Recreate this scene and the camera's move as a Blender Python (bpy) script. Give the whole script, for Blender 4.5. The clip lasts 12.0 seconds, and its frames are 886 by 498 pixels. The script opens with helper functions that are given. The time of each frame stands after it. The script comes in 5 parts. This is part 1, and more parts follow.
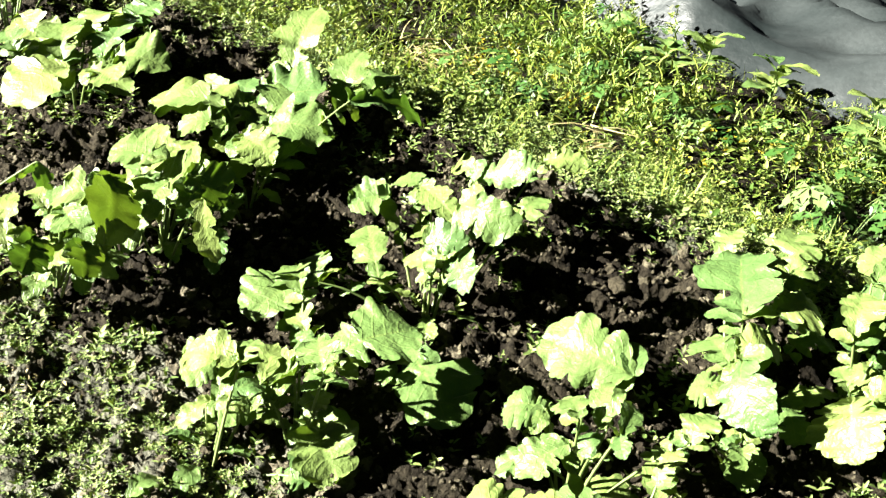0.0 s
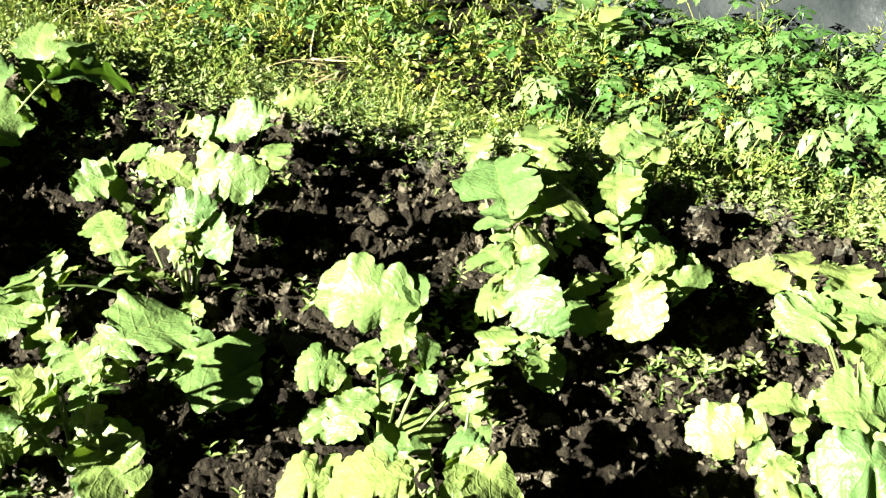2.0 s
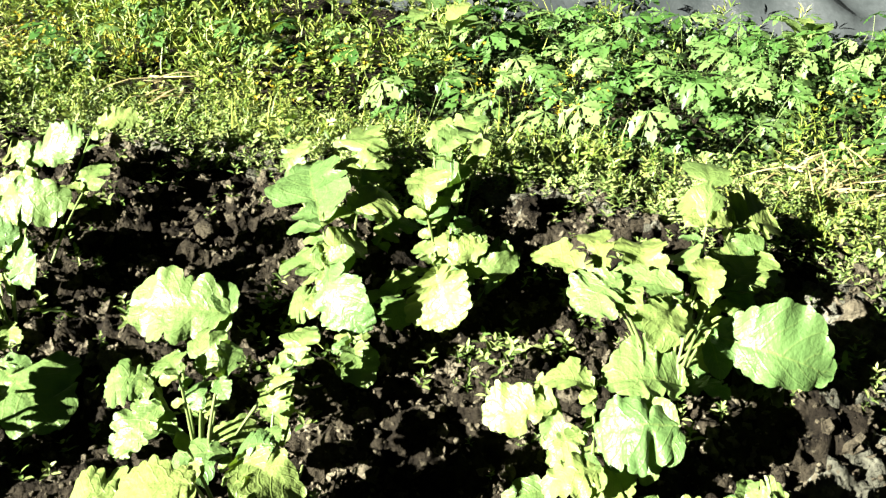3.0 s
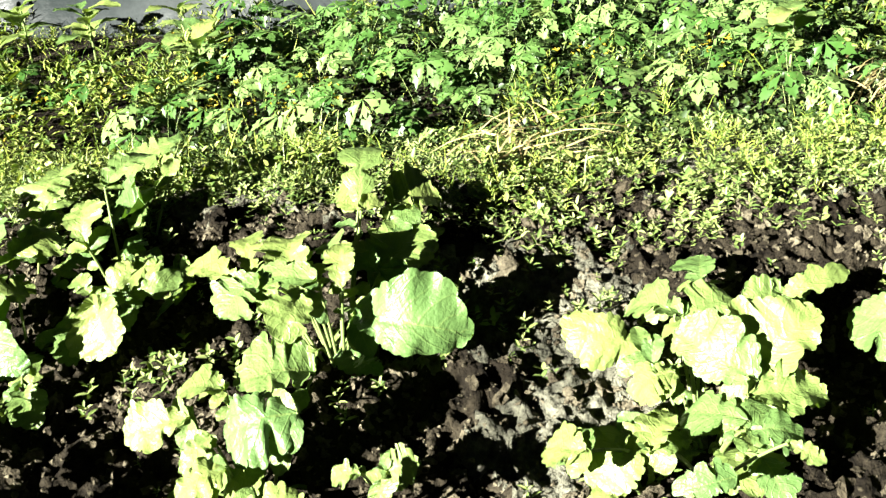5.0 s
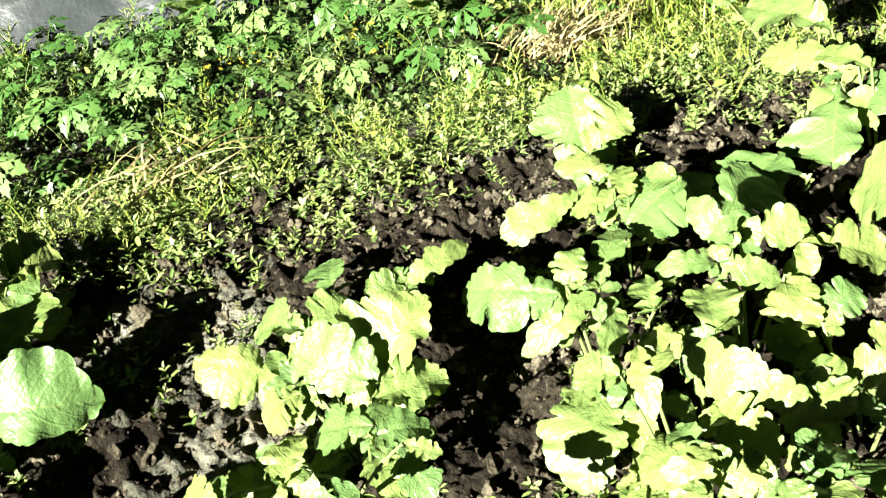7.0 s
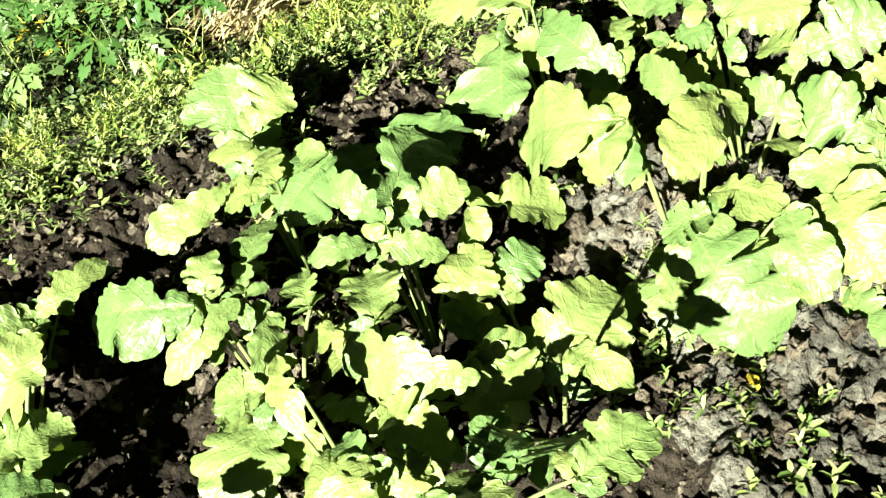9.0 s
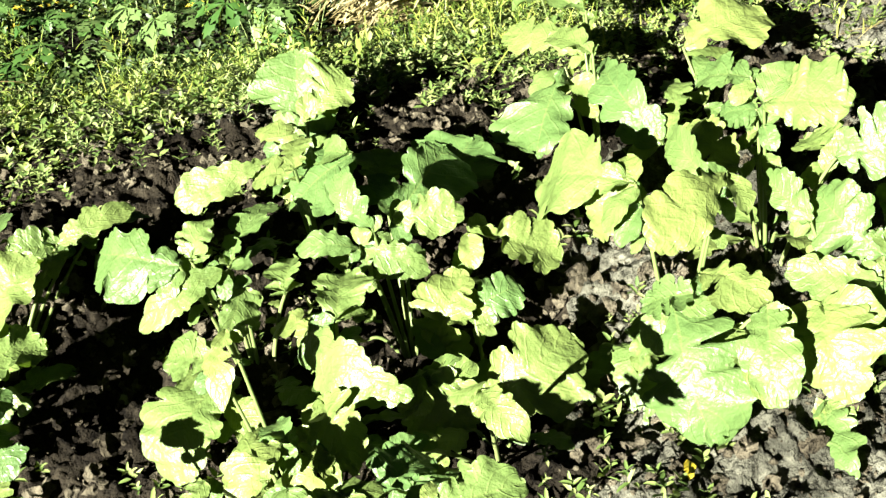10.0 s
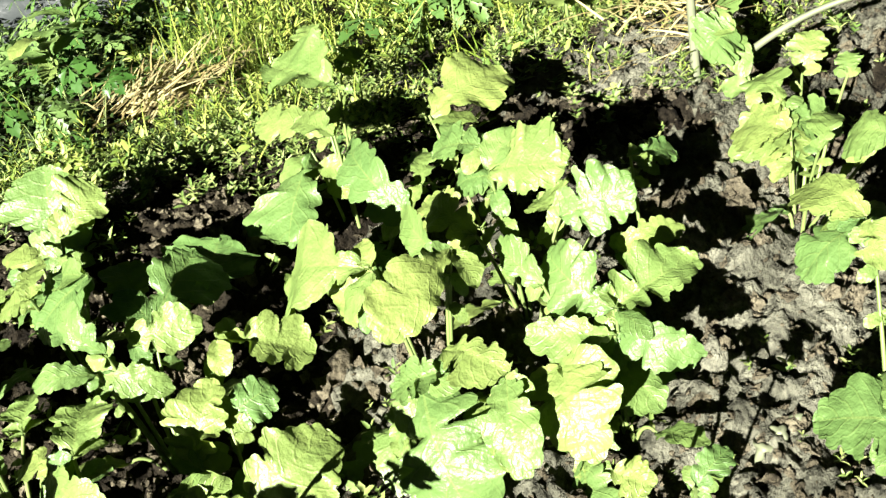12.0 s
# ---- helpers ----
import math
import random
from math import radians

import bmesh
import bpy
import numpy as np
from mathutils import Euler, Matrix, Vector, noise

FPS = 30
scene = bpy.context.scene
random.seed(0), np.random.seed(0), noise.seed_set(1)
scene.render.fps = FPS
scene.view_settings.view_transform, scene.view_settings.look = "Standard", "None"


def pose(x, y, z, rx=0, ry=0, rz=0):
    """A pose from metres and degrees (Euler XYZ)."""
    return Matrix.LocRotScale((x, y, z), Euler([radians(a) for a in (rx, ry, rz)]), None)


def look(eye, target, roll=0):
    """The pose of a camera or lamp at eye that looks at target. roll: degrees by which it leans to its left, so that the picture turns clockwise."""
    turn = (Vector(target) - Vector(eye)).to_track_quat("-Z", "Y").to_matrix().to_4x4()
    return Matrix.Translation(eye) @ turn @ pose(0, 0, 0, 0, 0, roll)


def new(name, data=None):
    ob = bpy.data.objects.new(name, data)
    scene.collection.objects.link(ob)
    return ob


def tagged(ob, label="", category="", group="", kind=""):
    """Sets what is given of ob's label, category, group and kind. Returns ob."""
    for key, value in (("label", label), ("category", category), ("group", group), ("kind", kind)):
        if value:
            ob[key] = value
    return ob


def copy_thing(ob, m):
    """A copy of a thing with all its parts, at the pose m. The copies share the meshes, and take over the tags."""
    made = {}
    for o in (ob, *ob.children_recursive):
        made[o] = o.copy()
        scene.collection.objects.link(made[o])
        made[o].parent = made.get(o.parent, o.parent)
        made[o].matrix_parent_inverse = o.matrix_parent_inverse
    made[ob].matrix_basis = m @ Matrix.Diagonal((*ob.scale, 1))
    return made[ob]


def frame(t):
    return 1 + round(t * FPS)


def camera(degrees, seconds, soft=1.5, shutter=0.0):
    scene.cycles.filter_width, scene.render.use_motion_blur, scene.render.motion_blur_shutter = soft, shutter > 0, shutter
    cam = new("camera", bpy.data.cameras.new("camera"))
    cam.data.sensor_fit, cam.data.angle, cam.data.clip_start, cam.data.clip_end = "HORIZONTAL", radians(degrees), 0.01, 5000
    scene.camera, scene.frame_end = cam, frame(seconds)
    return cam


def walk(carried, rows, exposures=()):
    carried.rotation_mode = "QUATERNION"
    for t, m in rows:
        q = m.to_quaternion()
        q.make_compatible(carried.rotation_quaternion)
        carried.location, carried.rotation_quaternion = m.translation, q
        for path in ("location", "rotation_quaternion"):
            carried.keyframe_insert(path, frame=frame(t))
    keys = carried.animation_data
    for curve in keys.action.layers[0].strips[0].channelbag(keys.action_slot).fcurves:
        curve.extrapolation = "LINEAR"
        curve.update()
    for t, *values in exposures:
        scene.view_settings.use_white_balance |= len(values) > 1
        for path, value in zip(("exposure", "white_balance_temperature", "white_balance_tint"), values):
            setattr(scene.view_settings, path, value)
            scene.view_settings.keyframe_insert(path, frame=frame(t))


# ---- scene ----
cam = camera(46.1, 12.0, 1.35)
PATH = [
    (0, (0.298, -0.035, 0.804), (0.099, 1.752, -0.071), 10.6),
    (0.5, (0.312, -0.026, 0.803), (0.172, 1.751, -0.103), 9.9),
    (1, (0.267, 0.017, 0.79), (0.24, 1.798, -0.12), 8.3),
    (1.5, (0.252, 0.041, 0.785), (0.377, 1.816, -0.128), 7.8),
    (2, (0.274, 0.042, 0.772), (0.572, 1.793, -0.147), 5.2),
    (2.5, (0.345, 0.022, 0.782), (0.784, 1.736, -0.151), 2.7),
    (2.7, (0.378, 0.008, 0.789), (0.811, 1.736, -0.121), 2.8),
    (4.3, (0.727, -0.15, 0.8), (1.054, 1.596, -0.119), -2.2),
    (4.5, (0.758, -0.163, 0.798), (1.116, 1.58, -0.115), -3.1),
    (5, (0.812, -0.153, 0.802), (1.34, 1.541, -0.121), -6.3),
    (5.5, (0.829, -0.102, 0.805), (1.6, 1.47, -0.161), -9.7),
    (6, (0.835, -0.055, 0.814), (1.801, 1.382, -0.187), -14.3),
    (6.5, (0.91, -0.088, 0.789), (1.844, 1.345, -0.248), -15.9),
    (7, (1.045, -0.201, 0.769), (1.9, 1.313, -0.22), -13.8),
    (7.5, (1.14, -0.273, 0.738), (1.959, 1.26, -0.252), -13.8),
    (7.7, (1.167, -0.286, 0.723), (1.994, 1.228, -0.289), -15.2),
    (9.3, (1.282, -0.206, 0.66), (2.399, 1.044, -0.431), -15.8),
    (9.5, (1.307, -0.235, 0.66), (2.377, 1.087, -0.393), -12.9),
    (10, (1.376, -0.343, 0.658), (2.246, 1.134, -0.373), -8.8),
    (10.5, (1.435, -0.425, 0.662), (2.219, 1.125, -0.329), -7.7),
    (11, (1.483, -0.405, 0.68), (2.376, 1.086, -0.31), -9.6),
    (11.5, (1.493, -0.387, 0.681), (2.502, 1.02, -0.318), -12.9),
    (12, (1.538, -0.425, 0.675), (2.574, 0.961, -0.329), -13.7),
]
EXPOSURE = 3.7
walk(cam, [(t, look(eye, target, roll)) for t, eye, target, roll in PATH], ((0.0, EXPOSURE), (2.7, EXPOSURE), (4.5, EXPOSURE + 0.08), (6.5, EXPOSURE - 0.05), (7.7, EXPOSURE - 0.2), (9.5, EXPOSURE - 0.36), (12.0, EXPOSURE - 0.55)))

# ---- light: a low morning sun and a weak clear sky ----
SUN_WAY = Vector((0.874, 0.318, -0.367)).normalized()
world = bpy.data.worlds.new("sky")
scene.world = world
world.use_nodes = True
sky = world.node_tree.nodes.new("ShaderNodeTexSky")
sky.sky_type, sky.sun_disc = "NISHITA", False
sky.sun_elevation = math.asin(-SUN_WAY.z)
sky.sun_rotation = math.atan2(-SUN_WAY.x, -SUN_WAY.y)
back = world.node_tree.nodes["Background"]
back.inputs["Strength"].default_value = 0.0004
world.node_tree.links.new(sky.outputs["Color"], back.inputs["Color"])
lamp = bpy.data.lights.new("sun", "SUN")
lamp.energy, lamp.angle, lamp.color = 5.0, radians(0.55), (1.0, 0.972, 0.88)
sun = new("sun", lamp)
sun.matrix_world = look((-6, -2.2, 4), Vector((-6, -2.2, 4)) + SUN_WAY)


# ---- materials ----
def material(name):
    m = bpy.data.materials.new(name)
    m.use_nodes = True
    nodes, links = m.node_tree.nodes, m.node_tree.links
    return m, nodes, links, nodes["Principled BSDF"], nodes["Material Output"]


def noise_node(nodes, links, scale, detail=4.0, rough=0.6, vector=None):
    n = nodes.new("ShaderNodeTexNoise")
    n.inputs["Scale"].default_value, n.inputs["Detail"].default_value = scale, detail
    n.inputs["Roughness"].default_value = rough
    if vector is None:
        g = nodes.new("ShaderNodeNewGeometry")
        vector = g.outputs["Position"]
    links.new(vector, n.inputs["Vector"])
    return n.outputs["Fac"]


def ramp(nodes, links, fac, stops):
    r = nodes.new("ShaderNodeValToRGB")
    e = r.color_ramp.elements
    while len(e) < len(stops):
        e.new(0.5)
    for k, (at, col) in zip(e, stops):
        k.position, k.color = at, (*col, 1.0)
    links.new(fac, r.inputs["Fac"])
    return r.outputs["Color"]


def mixed(nodes, links, fac, a, b, how="MIX"):
    m = nodes.new("ShaderNodeMix")
    m.data_type, m.blend_type = "RGBA", how
    for value, socket in ((fac, m.inputs[0]), (a, m.inputs[6]), (b, m.inputs[7])):
        if isinstance(value, float):
            socket.default_value = value
        elif isinstance(value, tuple):
            socket.default_value = (*value, 1.0)
        else:
            links.new(value, socket)
    return m.outputs[2]


def bumped(nodes, links, height, strength, distance, shader):
    b = nodes.new("ShaderNodeBump")
    b.inputs["Strength"].default_value, b.inputs["Distance"].default_value = strength, distance
    links.new(height, b.inputs["Height"])
    links.new(b.outputs["Normal"], shader.inputs["Normal"])
    return b


def soil_material(name, dark, light):
    m, nodes, links, p, out = material(name)
    coarse = noise_node(nodes, links, 7.0, 6.0, 0.65)
    crumb = noise_node(nodes, links, 75.0, 5.0, 0.7)
    fine = noise_node(nodes, links, 260.0, 4.0, 0.7)
    base = ramp(nodes, links, coarse, ((0.40, dark), (0.68, light)))
    col = mixed(nodes, links, 0.75, base, ramp(nodes, links, crumb, ((0.32, (0.35, 0.33, 0.31)), (0.68, (1.5, 1.46, 1.38)))), "MULTIPLY")
    col = mixed(nodes, links, 0.5, col, ramp(nodes, links, fine, ((0.3, (0.5, 0.5, 0.5)), (0.75, (1.6, 1.58, 1.5)))), "MULTIPLY")
    links.new(col, p.inputs["Base Color"])
    p.inputs["Roughness"].default_value = 0.95
    p.inputs["Specular IOR Level"].default_value = 0.05
    add = nodes.new("ShaderNodeMath")
    add.operation = "MULTIPLY_ADD"
    links.new(fine, add.inputs[0])
    add.inputs[1].default_value = 0.4
    links.new(crumb, add.inputs[2])
    lumps = nodes.new("ShaderNodeTexVoronoi")
    lumps.feature = "SMOOTH_F1"
    lumps.inputs["Scale"].default_value, lumps.inputs["Smoothness"].default_value = 85.0, 0.35
    links.new(nodes.new("ShaderNodeNewGeometry").outputs["Position"], lumps.inputs["Vector"])
    mound = nodes.new("ShaderNodeMath")
    mound.operation = "MULTIPLY_ADD"
    links.new(lumps.outputs["Distance"], mound.inputs[0])
    mound.inputs[1].default_value = -0.9
    links.new(add.outputs[0], mound.inputs[2])
    bumped(nodes, links, mound.outputs[0], 1.0, 0.014, p)
    return m


def leaf_material(name, deep, mid, pale, veins=True, gloss=0.42, thin=0.2, vary="object"):
    """Leaf: tone by plant, patches, veins along its own u and v, light let through."""
    m, nodes, links, p, out = material(name)
    if vary == "object":
        pick = nodes.new("ShaderNodeObjectInfo").outputs["Random"]
    else:
        pick = nodes.new("ShaderNodeNewGeometry").outputs["Random Per Island"]
    tone = ramp(nodes, links, pick, ((0.0, deep), (0.5, mid), (1.0, pale)))
    patch = noise_node(nodes, links, 26.0, 4.0)
    col = mixed(nodes, links, 0.55, tone, ramp(nodes, links, patch, ((0.3, (0.62, 0.7, 0.6)), (0.7, (1.25, 1.2, 1.15)))), "MULTIPLY")
    if veins:
        uv = nodes.new("ShaderNodeUVMap")
        uv.uv_map = "leaf"
        sep = nodes.new("ShaderNodeSeparateXYZ")
        links.new(uv.outputs["UV"], sep.inputs["Vector"])

        def calc(op, a, b=None):
            n = nodes.new("ShaderNodeMath")
            n.operation = op
            for v, s in ((a, n.inputs[0]), (b, n.inputs[1])):
                if isinstance(v, (int, float)):
                    s.default_value = v
                elif v is not None:
                    links.new(v, s)
            return n.outputs[0]

        side = calc("ABSOLUTE", calc("SUBTRACT", sep.outputs["X"], 0.5))
        rib = calc("LESS_THAN", side, calc("MULTIPLY", calc("SUBTRACT", 1.1, sep.outputs["Y"]), 0.026))
        skew = calc("MULTIPLY", calc("GREATER_THAN", sep.outputs["X"], 0.5), 0.3)
        slant = calc("ADD", calc("SUBTRACT", calc("MULTIPLY", sep.outputs["Y"], 6.0), calc("MULTIPLY", calc("POWER", calc("MULTIPLY", side, 2.0), 1.3), 2.0)), skew)
        saw = calc("ABSOLUTE", calc("SUBTRACT", calc("FRACT", slant), 0.5))
        branch = calc("MAXIMUM", calc("SUBTRACT", calc("SUBTRACT", 1.0, calc("DIVIDE", saw, 0.08)), side), 0.0)
        lines = calc("MAXIMUM", rib, calc("MULTIPLY", branch, 0.8))
        col = mixed(nodes, links, calc("MULTIPLY", lines, 0.35), col, pale)
        puff = calc("ADD", calc("MULTIPLY", calc("MINIMUM", saw, 0.12), 1.6), calc("MULTIPLY", noise_node(nodes, links, 95.0, 3.0), 1.3))
        bumped(nodes, links, puff, 0.55, 0.004, p)
    links.new(col, p.inputs["Base Color"])
    p.inputs["Roughness"].default_value = gloss
    p.inputs["Specular IOR Level"].default_value = 0.25
    t = nodes.new("ShaderNodeBsdfTranslucent")
    glow = mixed(nodes, links, 1.0, col, (1.1, 1.3, 0.3), "MULTIPLY")
    links.new(glow, t.inputs["Color"])
    mix = nodes.new("ShaderNodeMixShader")
    mix.inputs[0].default_value = thin
    links.new(p.outputs[0], mix.inputs[1])
    links.new(t.outputs[0], mix.inputs[2])
    links.new(mix.outputs[0], out.inputs["Surface"])
    return m


def film_material():
    m, nodes, links, p, out = material("grey_plastic_film")
    big = noise_node(nodes, links, 2.2, 3.0)
    fine = noise_node(nodes, links, 60.0, 5.0)
    col = mixed(nodes, links, 0.35, ramp(nodes, links, big, ((0.3, (0.008, 0.0105, 0.0105)), (0.75, (0.029, 0.033, 0.033)))),
                ramp(nodes, links, fine, ((0.35, (0.6, 0.6, 0.6)), (0.7, (1.2, 1.2, 1.2)))), "MULTIPLY")
    links.new(col, p.inputs["Base Color"])
    p.inputs["Roughness"].default_value = 0.28
    p.inputs["Specular IOR Level"].default_value = 0.5
    bumped(nodes, links, noise_node(nodes, links, 18.0, 4.0), 0.4, 0.01, p)
    return m


# SOIL is darkened for shade between the plants, CLOD kept pale for sunlit grains
SOIL = soil_material("dark_garden_soil", (0.0068, 0.0056, 0.0038), (0.0305, 0.0266, 0.0185))
DRY_LIT = soil_material("dry_trampled_sunlit_soil", (0.042, 0.0432, 0.0335), (0.128, 0.130, 0.103))
CLOD = soil_material("dry_sunlit_soil_crust", (0.033, 0.0288, 0.0198), (0.122, 0.111, 0.080))
RADISH = leaf_material("radish_leaf", (0.054, 0.100, 0.030), (0.088, 0.132, 0.037), (0.118, 0.154, 0.043), gloss=0.4, thin=0.22)
STEM = leaf_material("pale_leaf_stalk", (0.088, 0.128, 0.04), (0.112, 0.152, 0.048), (0.144, 0.18, 0.068), veins=False)
WEED = leaf_material("small_weed_leaf", (0.023, 0.050, 0.006), (0.106, 0.146, 0.028), (0.214, 0.238, 0.066), False, 0.5, 0.15, "island")
GRASS = leaf_material("grass_blade", (0.022, 0.05, 0.005), (0.106, 0.15, 0.022), (0.208, 0.228, 0.05), False, 0.45, 0.15, "island")
CROWFOOT = leaf_material("lobed_weed_leaf", (0.018, 0.05, 0.008), (0.042, 0.086, 0.02), (0.082, 0.126, 0.04), False, 0.42, 0.15)
STRAW = leaf_material("dry_straw", (0.136, 0.104, 0.044), (0.22, 0.184, 0.084), (0.28, 0.244, 0.128), False, 0.6, 0.1, "island")
YELLOW = leaf_material("yellow_petal", (0.2, 0.144, 0.008), (0.248, 0.192, 0.012), (0.28, 0.24, 0.024), False, 0.6, 0.2, "island")
MAT = leaf_material("tiny_mat_weed_leaf", (0.04, 0.074, 0.015), (0.1, 0.138, 0.037), (0.175, 0.203, 0.075), False, 0.55, 0.12, "island")
SHADE_LEAF = leaf_material("shade_dark_undergrowth_leaf", (0.01, 0.022, 0.0048), (0.0192, 0.0352, 0.008), (0.04, 0.062, 0.0144), False, 0.5, 0.05, "island")
FILM = film_material()

# ---- the lie of the land: u runs along the bed's edge, v across it, positive into the weeds ----
ALONG, ACROSS, EDGE = np.array((0.891, -0.454)), np.array((0.454, 0.891)), 1.83
TABLE = np.random.RandomState(5).rand(256, 256)


def uv_of(x, y):
    return x * ALONG[0] + y * ALONG[1], x * ACROSS[0] + y * ACROSS[1] - EDGE


def xy_of(u, v):
    w = v + EDGE
    return u * ALONG[0] + w * ACROSS[0], u * ALONG[1] + w * ACROSS[1]


def lattice(x, y, k=0):
    """Smooth value noise in 0..1."""
    x, y = np.asarray(x, float) + 17.3 * k, np.asarray(y, float) + 9.1 * k
    i, j = np.floor(x).astype(int), np.floor(y).astype(int)
    a, b = x - i, y - j
    a, b = a * a * (3 - 2 * a), b * b * (3 - 2 * b)
    g = lambda p, q: TABLE[p % 256, q % 256]
    return (g(i, j) * (1 - a) + g(i + 1, j) * a) * (1 - b) + (g(i, j + 1) * (1 - a) + g(i + 1, j + 1) * a) * b


def near_bed(u, v):
    """1 where the clods stand, fading to smooth ground far from the bed."""
    return np.clip((3.3 - np.abs(u - 0.55)) / 0.5, 0, 1) * np.clip((1.75 + v) / 0.3, 0, 1) * np.clip((1.6 - v) / 0.3, 0, 1)


def base_z(x, y):
    """The bed slopes up to a ridge at its edge and falls to the weedy strip."""
    u, v = uv_of(np.asarray(x, float), np.asarray(y, float))
    z = np.interp(v, (-3, -1.3, -0.95, -0.8, -0.7, -0.6, -0.5, -0.4, -0.3, -0.2, -0.1, 0.0, 0.2, 0.5, 5.0),
                  (-0.17, -0.16, -0.12, -0.09, -0.062, -0.035, -0.005, 0.02, 0.05, 0.07, 0.085, 0.08, 0.03, -0.03, -0.03))
    z = z + 0.045 * np.clip((u - 1.7) / 0.3, 0, 1) * np.exp(-(((v + 0.38) / 0.12) ** 2))
    return z + 0.015 * (lattice(x * 2.3, y * 2.3, 1) - 0.5) * near_bed(u, v)


def is_bed(x, y):
    """1 on the dug soil, 0 under the weeds."""
    u, v = uv_of(np.asarray(x, float), np.asarray(y, float))
    return np.clip((0.02 - v) / 0.12, 0, 1)


def ground_z(x, y):
    """The dug soil: heaped clods over finer crumbs."""
    u, v = uv_of(np.asarray(x, float), np.asarray(y, float))
    wx, wy = x + 0.03 * (lattice(x * 11, y * 11, 71) - 0.5), y + 0.03 * (lattice(x * 11, y * 11, 72) - 0.5)
    heap = np.clip(lattice(wx * 8, wy * 8, 2) * 2.0 - 0.75, 0, 1) * 0.030
    rough = sum(a * (1 - np.abs(2 * lattice(wx * s, wy * s, k) - 1)) for s, a, k in ((17, 0.020, 6), (31, 0.024, 3), (58, 0.020, 4), (95, 0.012, 5)))
    return base_z(x, y) + (heap + rough - 0.05) * (0.25 + 0.75 * is_bed(x, y)) * near_bed(u, v)


def spread(lo, hi, step, far):
    """Even steps in the middle, growing outwards to far."""
    mid, out, s = list(np.arange(lo, hi, step)), [], step
    while not out or out[-1] < far:
        s *= 1.35
        out.append((out[-1] if out else 0.0) + s)
    return np.array([lo - o for o in out[::-1]] + mid + [mid[-1] + o for o in out])


def mesh_from(name, verts, faces, mat, smooth=True):
    me = bpy.data.meshes.new(name)
    verts, faces = np.asarray(verts, np.float32), np.asarray(faces, np.int32)
    me.vertices.add(len(verts))
    me.vertices.foreach_set("co", verts.ravel())
    k = faces.shape[1]
    me.loops.add(faces.size)
    me.loops.foreach_set("vertex_index", faces.ravel())
    me.polygons.add(len(faces))
    me.polygons.foreach_set("loop_start", np.arange(0, faces.size, k, dtype=np.int32))
    me.polygons.foreach_set("use_smooth", np.full(len(faces), smooth))
    me.materials.append(mat)
    me.update(calc_edges=True)
    me.validate()
    return me


def grid_faces(n, m):
    a = np.arange(n * m).reshape(n, m)
    return np.stack([a[:-1, :-1], a[1:, :-1], a[1:, 1:], a[:-1, 1:]], -1).reshape(-1, 4)


us, vs = spread(-1.9, 3.0, 0.0065, 300), spread(-1.25, 0.1, 0.0065, 300)
gu, gv = np.meshgrid(us, vs, indexing="ij")
gx, gy = xy_of(gu, gv)
land = np.stack([gx, gy, ground_z(gx, gy)], -1).reshape(-1, 3)
ground_mesh = mesh_from("ground", land, grid_faces(len(us), len(vs)), SOIL)
ground_mesh.materials.append(DRY_LIT)
mu, mv = (gu[:-1, :-1] + gu[1:, 1:]) / 2, (gv[:-1, :-1] + gv[1:, 1:]) / 2
mx, my = xy_of(mu, mv)
# dry soil, with pale areas also painted where sun reaches the bed
dry_lit = mv + 0.08 + 0.35 * np.clip((mu - 1.75) / 0.5, 0, 1) + 0.16 * (lattice(mx * 9, my * 9, 61) - 0.5) + 0.10 * (lattice(mx * 40, my * 40, 62) - 0.5)
dry_lit = np.maximum(dry_lit, np.minimum(-0.3 - mu, -0.88 - mv) + 0.12 * (lattice(mx * 12, my * 12, 64) - 0.5))
patch_noise = 0.4 * (lattice(mx * 7, my * 7, 65) - 0.5) + 0.25 * (lattice(mx * 31, my * 31, 67) - 0.5)
dry_lit = np.maximum(dry_lit, np.maximum(np.minimum(mu - 1.58, -0.42 - mv), 0.21 - np.hypot((mu - 0.72) * 1.2, mv + 0.42)) + 0.6 * patch_noise)
dry_lit = np.where(near_bed(mu, mv) + 0.5 * (lattice(mx * 5, my * 5, 68) - 0.5) > 0.35, dry_lit, -1.0)
# no pale soil deep in the weeds: dark colour stands for shade there
ground_mesh.polygons.foreach_set("material_index", ((dry_lit > 0) & (mv < 0.26 + 0.3 * lattice(mx * 8, my * 8, 63) - 0.1)).astype(np.int32).ravel())
ground = tagged(new("ground", ground_mesh),
                "dark crumbly dug garden soil with clods", "ground", kind="structure")


# ---- small growth, built as joined sheets ----
rng = np.random.RandomState(11)


def turns(yaw, pitch, roll):
    """Rotation matrices: x across, y along, z up; pitch lifts y, roll leans about y."""
    cy, sy, cp, sp, cr, sr = np.cos(yaw), np.sin(yaw), np.cos(pitch), np.sin(pitch), np.cos(roll), np.sin(roll)
    z, o = np.zeros_like(yaw), np.ones_like(yaw)
    mat = lambda *r: np.stack(r, -1).reshape(-1, 3, 3)
    return mat(cy, -sy, z, sy, cy, z, z, z, o) @ mat(o, z, z, z, cp, -sp, z, sp, cp) @ mat(cr, z, sr, z, o, z, -sr, z, cr)


